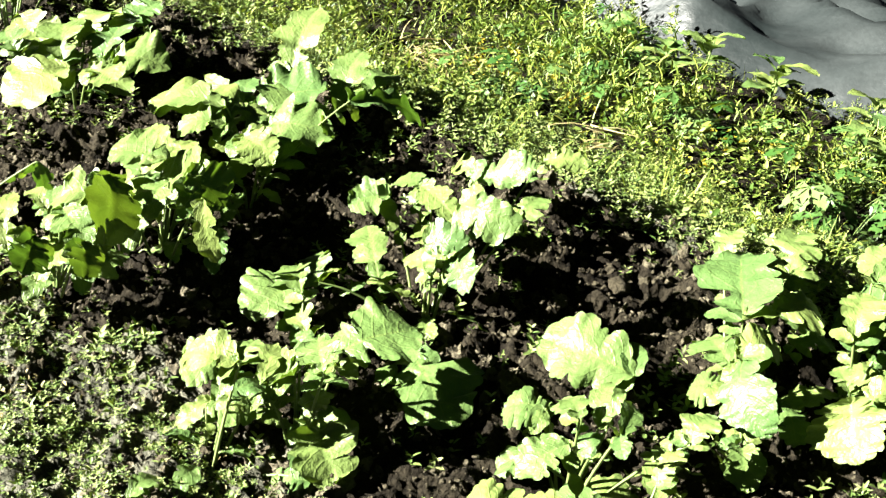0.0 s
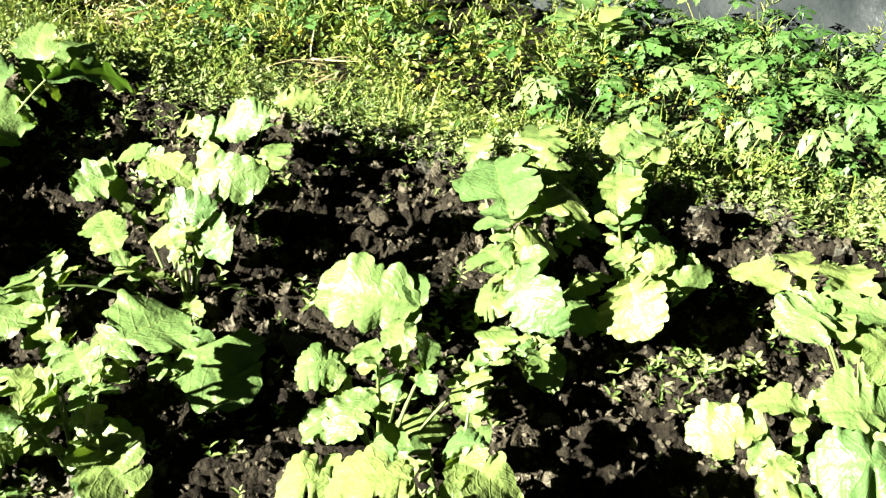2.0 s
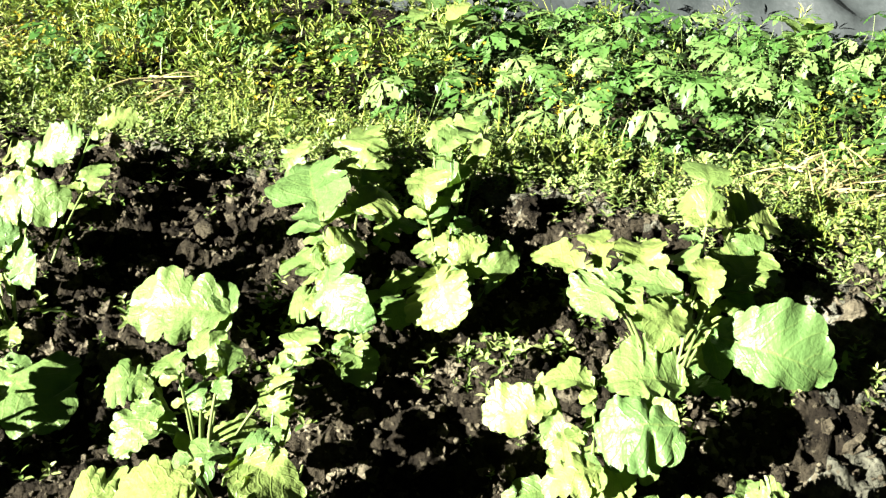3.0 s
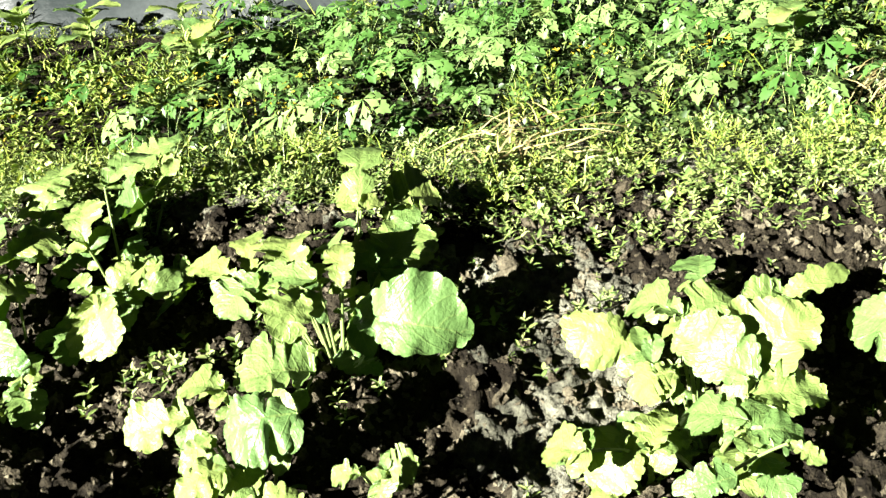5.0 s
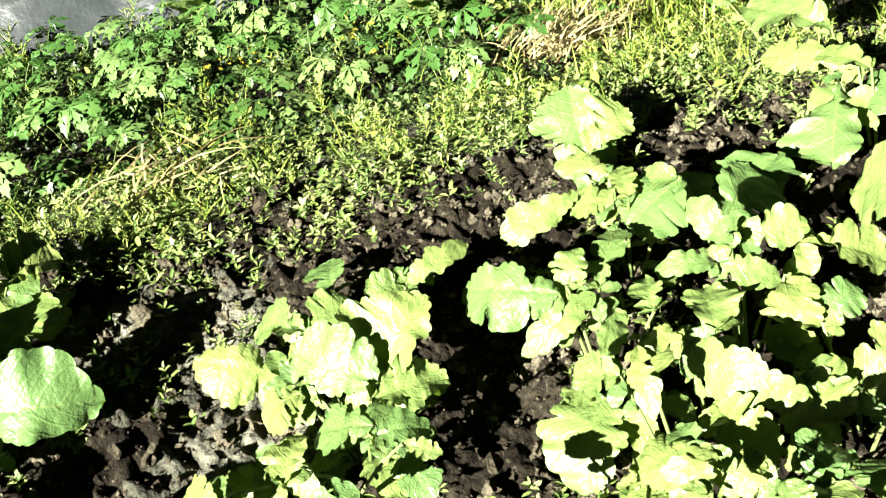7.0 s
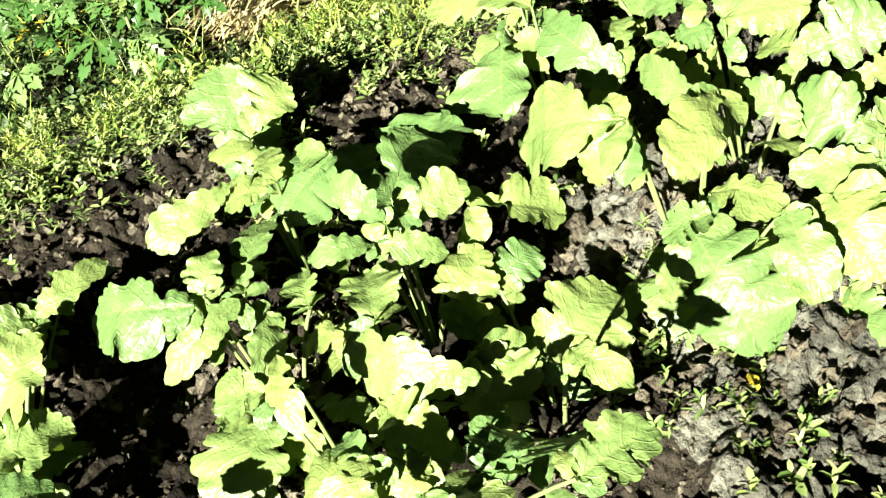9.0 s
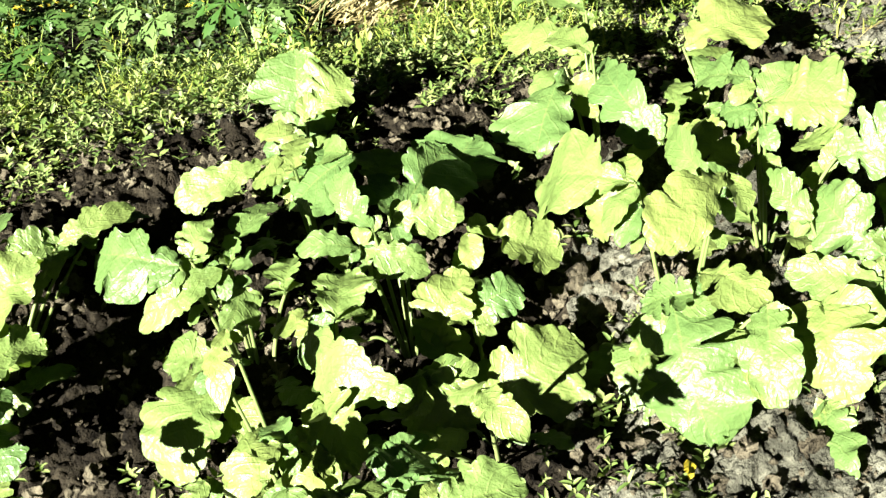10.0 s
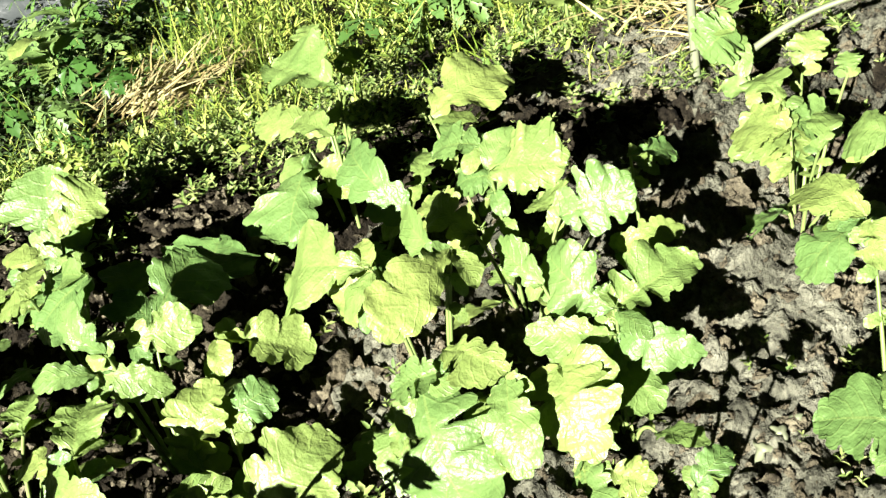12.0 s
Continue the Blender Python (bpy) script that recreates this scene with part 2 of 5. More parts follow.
def strewn(name, shape, faces, at, turn, size, mat, smooth=True):
    """Many copies of one small shape joined in one mesh."""
    shape, faces = np.asarray(shape, float), np.asarray(faces)
    n, k = len(at), len(shape)
    pts = np.einsum("nij,nkj->nki", turn, shape[None] * size[:, None, :]) + at[:, None, :]
    return mesh_from(name, pts.reshape(-1, 3), (faces[None] + k * np.arange(n)[:, None, None]).reshape(-1, faces.shape[1]), mat, smooth)


LEAFLET = [(0, 0, 0), (0.5, 0.3, 0.08), (0.42, 0.72, 0.06), (0, 1, -0.06), (-0.42, 0.72, 0.06), (-0.5, 0.3, 0.08), (0, 0.5, 0.0)]
LEAFLET_FACES = [(0, 1, 6), (1, 2, 6), (2, 3, 6), (3, 4, 6), (4, 5, 6), (5, 0, 6)]
BLADE = [(-0.5, 0, 0), (0.5, 0, 0), (-0.42, 0.35, 0.02), (0.42, 0.35, 0.02), (-0.28, 0.7, -0.06), (0.28, 0.7, -0.06), (-0.03, 1, -0.22), (0.03, 1, -0.22)]
BLADE_FACES = [(0, 1, 3, 2), (2, 3, 5, 4), (4, 5, 7, 6)]


def sites(n, ulo, uhi, vlo, vhi, chance):
    """Random places on the land, kept by chance(u, v, x, y)."""
    u, v = rng.uniform(ulo, uhi, n), rng.uniform(vlo, vhi, n)
    x, y = xy_of(u, v)
    keep = rng.rand(n) < chance(u, v, x, y)
    return x[keep], y[keep]


def leafy(name, n, area, chance, low, high, size, mat, label, category, slim=0.62, tilt=0.5):
    x, y = sites(n, *area, chance)
    z = base_z(x, y) + 0.004 + low + (high - low) * rng.uniform(0, 1, len(x)) * (tall(x, y) if high > 0.05 else 1.0)
    s = rng.uniform(size[0], size[1], len(x))
    me = strewn(name, LEAFLET, LEAFLET_FACES, np.stack([x, y, z], -1), turns(rng.uniform(0, 6.283, len(x)), rng.normal(0.15, tilt, len(x)), rng.normal(0, tilt, len(x))),
                np.stack([s * slim, s, s], -1), mat)
    return tagged(new(name, me), label, category, kind="stuff")


def grassy(name, n, area, chance, size, mat, label, category, lean=0.55, lift=0.0, width=0.0035):
    x, y = sites(n, *area, chance)
    z = base_z(x, y) - 0.005 + rng.uniform(0, 1, len(x)) * lift
    s = rng.uniform(size[0], size[1], len(x)) * (0.45 + 0.6 * tall(x, y))
    me = strewn(name, BLADE, BLADE_FACES, np.stack([x, y, z], -1), turns(rng.uniform(0, 6.283, len(x)), rng.normal(1.57 - lean, 0.35, len(x)), rng.normal(0, 0.4, len(x))),
                np.stack([np.full(len(x), width) * rng.uniform(0.6, 1.5, len(x)), s, s], -1), mat)
    return tagged(new(name, me), label, category, kind="stuff")


STRIP = (-2.8, 3.6, -0.45, 1.62)


def in_strip(u, v, x, y):
    edge = -0.13 - 0.2 * np.clip((u - 1.85) / 0.3, 0, 1) + 0.2 * (lattice(x * 4, y * 4, 21) - 0.5)
    bare = sum(a * np.exp(-((x - p) ** 2 + (y - q) ** 2) / d**2) for p, q, d, a in ((2.34, 1.40, 0.19, 1.1), (1.55, 1.45, 0.12, 0.35), (0.36, 2.30, 0.08, 0.8)))
    clump = np.clip(3.2 * lattice(x * 7.5, y * 7.5, 23) - 0.6, 0.3, 1) * (0.55 + 0.45 * np.clip(3 * lattice(x * 2.1, y * 2.1, 24) - 0.8, 0, 1))
    return np.clip((v - edge) / 0.1, 0, 1) * np.clip((film_edge(u) + 0.04 - v) / 0.05, 0, 1) * np.clip(1 - bare, 0, 1) * clump * (1 - 0.5 * by_film(u, v))


def film_edge(u):
    """How far from the bed the plastic film begins."""
    return np.interp(u, (-1.6, -0.5, 0.4, 1.4), (1.6, 1.47, 1.44, 1.28))


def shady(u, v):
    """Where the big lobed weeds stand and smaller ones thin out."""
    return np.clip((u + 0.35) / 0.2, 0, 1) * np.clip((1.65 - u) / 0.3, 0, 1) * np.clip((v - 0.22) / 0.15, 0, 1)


def by_film(u, v):
    """Where the growth is trodden low before the film."""
    return np.clip((v - 0.85) / 0.2, 0, 1) * np.clip((u + 1.1) / 0.15, 0, 1) * np.clip((-0.2 - u) / 0.2, 0, 1)


def tall(x, y):
    """Where the growth stands higher."""
    u, v = uv_of(x, y)
    return np.clip((v - 0.05) / 0.45, 0.12, 1) * (0.2 + 1.15 * lattice(x * 4.3, y * 4.3, 7)) * (1 - 0.4 * shady(u, v)) * (1 + 0.9 * np.clip((v - 0.95) / 0.25, 0, 1)) * (1 - 0.86 * by_film(u, v))


def sprig(levels, per, long, rise, r, slim=0.42):
    """A unit-high sprig: leaflets in whorls up an unseen stem."""
    verts, faces = [], []
    for k in range(levels):
        for q in range(per):
            a, z = 2.4 * k + 6.283 * q / per + r.uniform(-0.3, 0.3), 0.15 + 0.85 * (k + 1) / levels
            n = long * r.uniform(0.7, 1.15) * (1.15 - 0.4 * k / levels)
            p = rise + 0.3 * k / levels + r.uniform(-0.25, 0.25)
            t = turns(np.array([a]), np.array([p]), np.array([r.uniform(-0.3, 0.3)]))[0]
            b = len(verts)
            verts += list((np.array(LEAFLET) * (n * slim, n, n)) @ t.T + (0.1 * r.uniform(-1, 1), 0.1 * r.uniform(-1, 1), z))
            faces += [tuple(b + i for i in f) for f in LEAFLET_FACES]
    return np.array(verts), faces


def sprigs(name, n, area, chance, heights, shape, mat, label, lift=True, slim=1.0):
    """A stand of sprigs, each turned and sized at random."""
    x, y = sites(n, *area, chance)
    h = rng.uniform(*heights, len(x)) * (0.3 + 0.8 * tall(x, y) if lift else 1.0)
    size = np.stack([h * slim, h * slim, h], -1)
    at = np.stack([x, y, base_z(x, y) if lift else ground_z(x, y)], -1)
    me = strewn(name, shape[0], shape[1], at, turns(rng.uniform(0, 6.283, len(x)), rng.normal(0, 0.22, len(x)), rng.normal(0, 0.22, len(x))), size, mat)
    return tagged(new(name, me), label, "weeds", kind="stuff")


leafy("weed_carpet", 36000, STRIP, lambda u, v, x, y: in_strip(u, v, x, y) * (1 - 0.8 * shady(u, v)) * np.clip(2.4 * lattice(x * 6, y * 6, 8) - 0.7, 0.06, 1), 0.0, 0.045, (0.011, 0.026), WEED,
      "dense carpet of small-leaved green weeds beside the bed", "weeds", 0.42, 0.6)
# undergrowth whose dark colour stands in for black shade between the lobed weeds
leafy("dark_creeper", 44000, (-0.5, 1.75, 0.2, 1.42), lambda u, v, x, y: in_strip(u, v, x, y) ** 0.3 * shady(u, v) * np.clip(3 * lattice(x * 5, y * 5, 66) - 0.3, 0.3, 1), 0.0, 0.07, (0.009, 0.02), SHADE_LEAF,
      "green undergrowth leaves coloured dark for the shade under taller weeds", "weeds", 0.6, 0.5)
for k in range(4):
    sprigs("leafy_weeds", 3600, STRIP, lambda u, v, x, y: in_strip(u, v, x, y) * (1 - 0.93 * shady(u, v)) * np.clip(5 * lattice(x * 5, y * 5, 50 + k) - 2.2, 0.0, 1), (0.06, 0.15),
           sprig(5, 3, (0.24, 0.20, 0.28, 0.22)[k], 0.35, np.random.RandomState(60 + k), (0.34, 0.5, 0.28, 0.4)[k]), WEED, "upright leafy green weeds crowding the strip")
for k in range(3):
    sprigs("feathery_weeds", 4400, STRIP, lambda u, v, x, y: in_strip(u, v, x, y) * np.clip(5 * lattice(x * 4.5, y * 4.5, 19 + k) - 2.1, 0, 1) * (1 - 0.85 * shady(u, v)), (0.05, 0.15),
           sprig(5, 4, 0.28, 0.6, np.random.RandomState(70 + k), 0.15), GRASS, "feathery yellowish green weeds in dense tufts")
for k in range(3):
    sprigs("chickweed", 15000, (-2.6, 3.4, -0.50, 0.45), lambda u, v, x, y: in_strip(u, v + 0.06, x, y) * np.clip(2.6 * lattice(x * 9, y * 9, 18 + k) - 0.5, 0, 1), (0.009, 0.026),
           sprig(2, 4, 0.6, 0.4, np.random.RandomState(80 + k), (0.45, 0.3, 0.2)[k]), MAT, "low mat of tiny bright green weeds along the bed", lift=False)
grassy("grass", 34000, STRIP, lambda u, v, x, y: in_strip(u, v, x, y) * (1 - 0.75 * shady(u, v)) * np.clip(2.4 * lattice(x * 2.2, y * 2.2, 9) - 0.8 + 0.7 * np.clip((u - 0.9) / 0.6, 0, 1) * np.clip((v - 0.3) / 0.3, 0, 1), 0.06, 1), (0.05, 0.19), GRASS,
       "thin green grass growing among the weeds", "grass", width=0.0028)
grassy("grass_tuft", 2600, (1.2, 2.1, 0.3, 0.9), lambda u, v, x, y: np.exp(-(((x - 2.54) / 0.13) ** 2 + ((y - 1.41) / 0.16) ** 2)), (0.12, 0.22), GRASS,
       "dense tuft of bright green grass behind the straw", "grass", 0.4, width=0.0036)
for k in range(2):
    sprigs("bed_seedlings", 5200, (-1.9, 3.1, -1.35, 0.0), lambda u, v, x, y: np.clip(3.6 * lattice(x * 8, y * 8, 12 + k) - 2.2 + 0.95 * np.clip(1 + v / 0.5, 0, 1) + 0.9 * np.clip((-0.3 - u) / 0.4, 0, 1) * np.clip((-0.85 - v) / 0.1, 0, 1), 0, 0.8), (0.012, 0.03),
           sprig(2, 3 + k, 0.6, 0.35, np.random.RandomState(90 + k), 0.45 - 0.15 * k), MAT, "small weed seedlings sprouting on the soil", lift=False)

for k in range(2):
    sprigs("seedling_mat", 7500, (-1.35, -0.25, -1.45, -0.88), lambda u, v, x, y: np.clip(2.4 * lattice(x * 12, y * 12, 41 + k) - 0.45, 0, 1) * np.clip((-0.88 - v) / 0.12, 0, 1) * np.clip((-0.25 - u) / 0.25, 0, 1), (0.005, 0.013),
           sprig(2, 4, 0.6, 0.35, np.random.RandomState(95 + k), 0.4), MAT, "tiny pale weed seedlings covering dry soil", lift=False)

leafy("dry_litter", 9000, (-1.5, -0.25, -1.5, -0.86), lambda u, v, x, y: np.clip(2.2 * lattice(x * 9, y * 9, 45) - 0.4, 0, 1) * np.clip((-0.86 - v) / 0.12, 0, 1), 0.0, 0.025, (0.005, 0.014), STRAW,
      "pale bits of dry plant litter on grey soil", "litter", 0.35, 0.4)

# small yellow flower heads among the weeds
spots = np.array(((0.05, 2.60), (0.04, 2.70), (0.06, 2.77), (0.10, 2.66), (0.02, 2.48), (0.20, 2.75), (0.28, 2.45), (1.12, 2.71), (1.22, 2.03), (0.62, 2.45), (0.80, 2.38), (1.00, 2.30), (1.22, 2.05), (1.12, 1.98), (1.02, 2.12), (1.85, 1.95), (2.10, 1.75), (0.55, 2.10)))
pick = rng.randint(0, len(spots), 300)
fx, fy = spots[pick, 0] + rng.normal(0, 0.045, 300), spots[pick, 1] + rng.normal(0, 0.045, 300)
fs = rng.uniform(0.006, 0.012, 300)
tagged(new("yellow_flowers", strewn("yellow_flowers", *sprig(1, 6, 0.8, 0.4, np.random.RandomState(99)), np.stack([fx, fy, base_z(fx, fy) + rng.uniform(0.05, 0.12, 300)], -1),
       turns(rng.uniform(0, 6.283, 300), rng.normal(0, 0.4, 300), rng.normal(0, 0.4, 300)), np.stack([fs, fs, fs], -1), YELLOW)), "tiny yellow flowers scattered over the weeds", "flowers", kind="stuff")

# ---- grey plastic film behind the weeds ----
fu, fv = np.meshgrid(np.arange(-3.4, 4.4, 0.03), np.arange(0.0, 3.4, 0.03), indexing="ij")
fx, fy = xy_of(fu, film_edge(fu) + fv + 0.05 * np.sin(fu * 3.1) + 0.06 * (lattice(fu * 3, fv, 31) - 0.5))
crease = sum(a * (1 - np.abs(2 * lattice(fu * s + 2 * fv, fv * s - fu, k) - 1)) for s, a, k in ((1.3, 0.13, 32), (3.1, 0.09, 33), (6.3, 0.03, 34), (14, 0.006, 35)))
fz = -0.06 + 0.05 * np.clip(fv / 0.25, 0, 1) ** 0.7 + crease * np.clip(fv / 0.15, 0.1, 1)
film = tagged(new("plastic_film", mesh_from("plastic_film", np.stack([fx, fy, fz], -1).reshape(-1, 3), grid_faces(*fu.shape), FILM)),
              "creased grey plastic film covering the next bed", "plastic film")

# ---- radish plants ----
def leaf_shape(length, left, right, arch=0.12, cup=0.12, ruffle=0.06, lobes=0.5, seed=0, rows=84, cols=14, peak=0.52):
    """A radish leaf from its base (origin) along +y, face up: a broad blade with a scalloped margin, notched near the stalk.
    left and right: how far it reaches to either side. peak: where along it is widest."""
    r = np.random.RandomState(seed)
    width = left + right
    s = (1 - np.cos(np.pi * np.linspace(0, 1, rows + 1))) / 2
    ph = r.uniform(0, 6.283, 6)
    half = np.maximum(np.sin(np.pi * s ** (math.log(0.5) / math.log(peak))), 0) ** r.uniform(0.5, 0.68)
    t = np.linspace(-1, 1, cols + 1)
    rims = []
    for side, reach in ((-1, left), (1, right)):
        wave = 1 + 0.07 * np.sin(s * 9 + ph[2] + side) + 0.05 * np.sin(s * 17 + ph[3] * side)
        notch = np.maximum(1 - lobes * r.uniform(0.3, 0.8) * np.exp(-(((s - r.uniform(0.2, 0.4)) / 0.045) ** 2)) - 0.5 * lobes * r.uniform(0.0, 1.0) * np.exp(-(((s - r.uniform(0.45, 0.75)) / 0.035) ** 2)), 0.3)
        ox, oy = np.maximum(half * wave * notch, 0.012) * reach, s * length
        gx, gy = np.gradient(ox), np.gradient(oy)
        far = np.hypot(gx, gy) + 1e-9
        arc = np.cumsum(far)
        whole, arc = arc[-1], arc / arc[-1]
        teeth = max(3.0, min(11.0, whole / 0.0145)) * r.uniform(0.85, 1.15)
        beat = arc * teeth + 0.35 * np.sin(arc * 7 + ph[0]) + ph[1] * side
        bulge = 0.0052 * (np.abs(np.sin(np.pi * beat)) ** 0.6 - 0.6) * (0.55 + 0.6 * np.sin(arc * 11 + ph[5]) ** 2) + 0.022 * width * (np.abs(np.sin(np.pi * beat * 0.31)) - 0.6)
        bulge = bulge * min(1.0, width / 0.05) * np.clip(arc / 0.08, 0, 1) * np.clip((1 - arc) / 0.04, 0, 1)
        rims.append((side * np.maximum(ox + bulge * gy / far, 0.006 * width), oy - bulge * gx / far))
    a = np.abs(t)[None]
    x = np.where(t[None] < 0, a * rims[0][0][:, None], a * rims[1][0][:, None])
    y = (1 - a) * (s * length)[:, None] + a * np.where(t[None] < 0, rims[0][1][:, None], rims[1][1][:, None])
    w = np.abs(t[None]) ** 1.6
    flat = min(1.0, length / width) ** 2
    z = length * arch * (np.sin(np.pi * s[:, None] * 0.95) - 1.1 * s[:, None] ** 2.5) + cup * width * w * (0.6 + 0.4 * np.cos(s[:, None] * 3))
    z = z + ruffle * width * flat * w * (np.sin(s[:, None] * 13 + ph[4] + 2.0 * np.sign(t[None])) + 0.5 * np.sin(s[:, None] * 29 + ph[5] - np.sign(t[None])))
    vein = np.abs((s[:, None] * 6.0 - np.abs(t[None]) ** 1.3 * 2.0 + 0.3 * (t[None] > 0)) % 1.0 - 0.5)
    z = z + 0.018 * flat * width * (np.minimum(vein, 0.25) - 0.12) * np.clip(3 * np.abs(t[None]), 0, 1) * (1 - w)
    z = z - 0.022 * width * np.exp(-((t[None] / 0.12) ** 2))
    z = z + 0.05 * width * (lattice(x / width * 3.1 + seed, y / width * 3.1, 5) - 0.5)
    uv = np.stack([np.broadcast_to(0.5 + 0.5 * t[None], x.shape), np.broadcast_to(s[:, None], x.shape)], -1)
    return np.stack([x, y, z], -1).reshape(-1, 3), grid_faces(rows + 1, cols + 1), uv.reshape(-1, 2)


def leaf_mesh(verts, faces, uv, mat):
    me = mesh_from("leaf", verts, faces, mat)
    layer = me.uv_layers.new(name="leaf")
    loop = np.zeros(len(me.loops), np.int32)
    me.loops.foreach_get("vertex_index", loop)
    layer.data.foreach_set("uv", uv[loop].astype(np.float32).ravel())
    return me


def stalk(start, end, bow, r0, r1, mat=STEM, name="stalk"):
    """A tapering stalk that bows upwards between two places."""
    a, b = np.array(start, float), np.array(end, float)
    n, k = 9, 6
    pts, rad = [], []
    for i in range(n):
        f = i / (n - 1)
        pts.append(a + (b - a) * f + np.array((0, 0, bow * 4 * f * (1 - f))))
        rad.append(r0 + (r1 - r0) * f)
    pts = np.array(pts)
    way = np.gradient(pts, axis=0)
    way /= np.linalg.norm(way, axis=1)[:, None] + 1e-9
    side = np.cross(way, (0.02, 0.03, 1.0))
    side /= np.linalg.norm(side, axis=1)[:, None] + 1e-9
    up = np.cross(side, way)
    ang = np.linspace(0, 2 * np.pi, k, endpoint=False)
    ring = pts[:, None] + np.array(rad)[:, None, None] * (np.cos(ang)[None, :, None] * side[:, None] + np.sin(ang)[None, :, None] * up[:, None])
    i, j = np.meshgrid(np.arange(n - 1), np.arange(k), indexing="ij")
    f = np.stack([i * k + j, i * k + (j + 1) % k, (i + 1) * k + (j + 1) % k, (i + 1) * k + j], -1).reshape(-1, 4)
    return mesh_from(name, ring.reshape(-1, 3), f, mat)


LOBES = [leaf_mesh(*leaf_shape(1.0, 0.29 + 0.02 * k, 0.31, 0.1, 0.05 * k - 0.1, 0.04, 0.2, 8800 + k, 30, 6), RADISH) for k in range(8)]
grown = random.Random(41)


def radish_plant(crown, label="leafy green radish plant with scalloped leaves in dark soil"):
    plant = tagged(new("radish_plant"), label, "radish plant", "radish rows")
    plant.location = crown
    return plant


def leaf(plant, base, tip, left, right, roll, cup=0.08, peak=0.52, lobed=True, cut=None):
    """One leaf with its stalk: base and tip from the crown, and how far it reaches to either side, in centimetres; roll in degrees. cut: how deep its margin is notched."""
    r = grown
    b, t = Vector(base) / 100, Vector(tip) / 100
    w = (left + right) / 100
    y = (t - b).normalized()
    x = y.cross(Vector((0, 0, 1))).normalized()
    m = Matrix((x, y, x.cross(y))).transposed() @ Matrix.Rotation(radians(roll), 3, "Y")
    big = w > 0.05
    verts, faces, uv = leaf_shape((t - b).length, left / 100, right / 100, r.uniform(0.05, 0.18), cup, r.uniform(0.025, 0.07), r.uniform(0.5, 1.5) if cut is None else cut, r.randrange(100000), *((90, 14) if big else (56, 10)), peak)
    blade = new("leaf", leaf_mesh(verts @ np.array(m).T + np.array(b), faces, uv, RADISH))
    blade.parent = plant
    foot = Vector((0.2 * b.x, 0.2 * b.y, -0.02))
    for k, f in enumerate((0.97, 0.82, 0.64)) if lobed and (b - foot).length > 0.035 else ():
        # smaller lobes in pairs down the stalk
        for side in (-1, 1):
            if r.random() < 0.2:
                continue
            n = min(w, 0.09) * (0.60, 0.50, 0.40)[k] * r.uniform(0.75, 1.2)
            at = foot + (b - foot) * f + Vector((0, 0, 0.06 * f * (1 - f)))
            turn = m @ Matrix.Rotation(-side * r.uniform(0.8, 1.3), 3, "Z") @ Matrix.Rotation(side * r.uniform(-0.4, 0.3), 3, "Y")
            lobe = new("leaflet", LOBES[r.randrange(len(LOBES))])
            lobe.parent = blade
            lobe.matrix_basis = Matrix.Translation(at) @ turn.to_4x4() @ Matrix.Diagonal((n, n, n, 1))
    st = new("stalk", stalk(foot, b, 0.015, 0.0027, 0.0017))
    st.parent = plant


def young_leaves(plant, count):
    """Small low leaves round the crown."""
    r = grown
    for i in range(count):
        a, d, n = 6.283 * i / count + r.uniform(-0.4, 0.4), r.uniform(1.0, 5.0), r.uniform(5.0, 9.0)
        leaf(plant, (d * math.cos(a), d * math.sin(a), r.uniform(1.5, 3.0)), ((d + n) * math.cos(a), (d + n) * math.sin(a), r.uniform(1.0, 4.0)), n * 0.27, n * 0.27, r.uniform(-20, 20), r.uniform(-0.05, 0.15), lobed=False)


p = radish_plant((-0.722, 1.880, 0.007))
leaf(p, (8.9, -20.7, 14.2), (2.4, -30.5, 9.1), 7.9, 7.9, 0)
leaf(p, (-6.9, 2.4, 5.9), (-19.0, 9.1, 12.7), 6.0, 6.0, -40)
leaf(p, (-2.7, -1.8, 7.9), (-8.5, 10.9, 14.0), 4.8, 4.8, -15)
leaf(p, (4.8, 0.4, 9.0), (4.9, 14.7, 16.6), 4.5, 4.5, -17)
leaf(p, (6.5, -7.6, 10.3), (18.4, -15.0, 10.4), 3.6, 3.6, 23)
leaf(p, (-7.3, -0.1, 5.3), (-9.0, 5.1, -7.3), 4.3, 4.3, -143)
leaf(p, (7.8, -0.9, 10.6), (19.9, -2.4, 13.1), 6.4, 6.4, 28)
leaf(p, (-11.4, -3.7, 8.8), (-17.7, 1.6, 11.0), 3.5, 3.5, -26)
leaf(p, (3.5, 15.1, 13.8), (6.8, 21.5, 18.1), 4.6, 4.6, -0)
leaf(p, (-1.9, 6.0, 11.0), (-0.8, 15.9, 16.4), 5.9, 5.9, -16)
young_leaves(p, 5)
p = radish_plant((-0.287, 1.751, 0.015))
leaf(p, (-4.0, -7.7, 12.9), (-19.7, -5.1, 9.6), 4.0, 4.0, -20)
leaf(p, (-5.5, 9.1, 7.5), (-17.7, 15.1, 10.1), 1.8, 1.8, -46)
leaf(p, (-4.5, 2.6, 10.8), (-5.7, 9.6, 13.7), 2.5, 2.5, -12)
leaf(p, (-4.1, 8.3, 8.0), (9.0, 10.1, 15.1), 8.8, 8.8, 23)
leaf(p, (0.4, -3.9, 8.3), (15.5, -6.9, 12.9), 6.0, 6.0, 28)
leaf(p, (1.2, -12.4, 10.2), (8.8, -18.6, 9.4), 3.9, 3.9, 25)
leaf(p, (-2.7, -10.5, 10.8), (-11.4, -12.5, 8.9), 4.6, 4.6, -18)
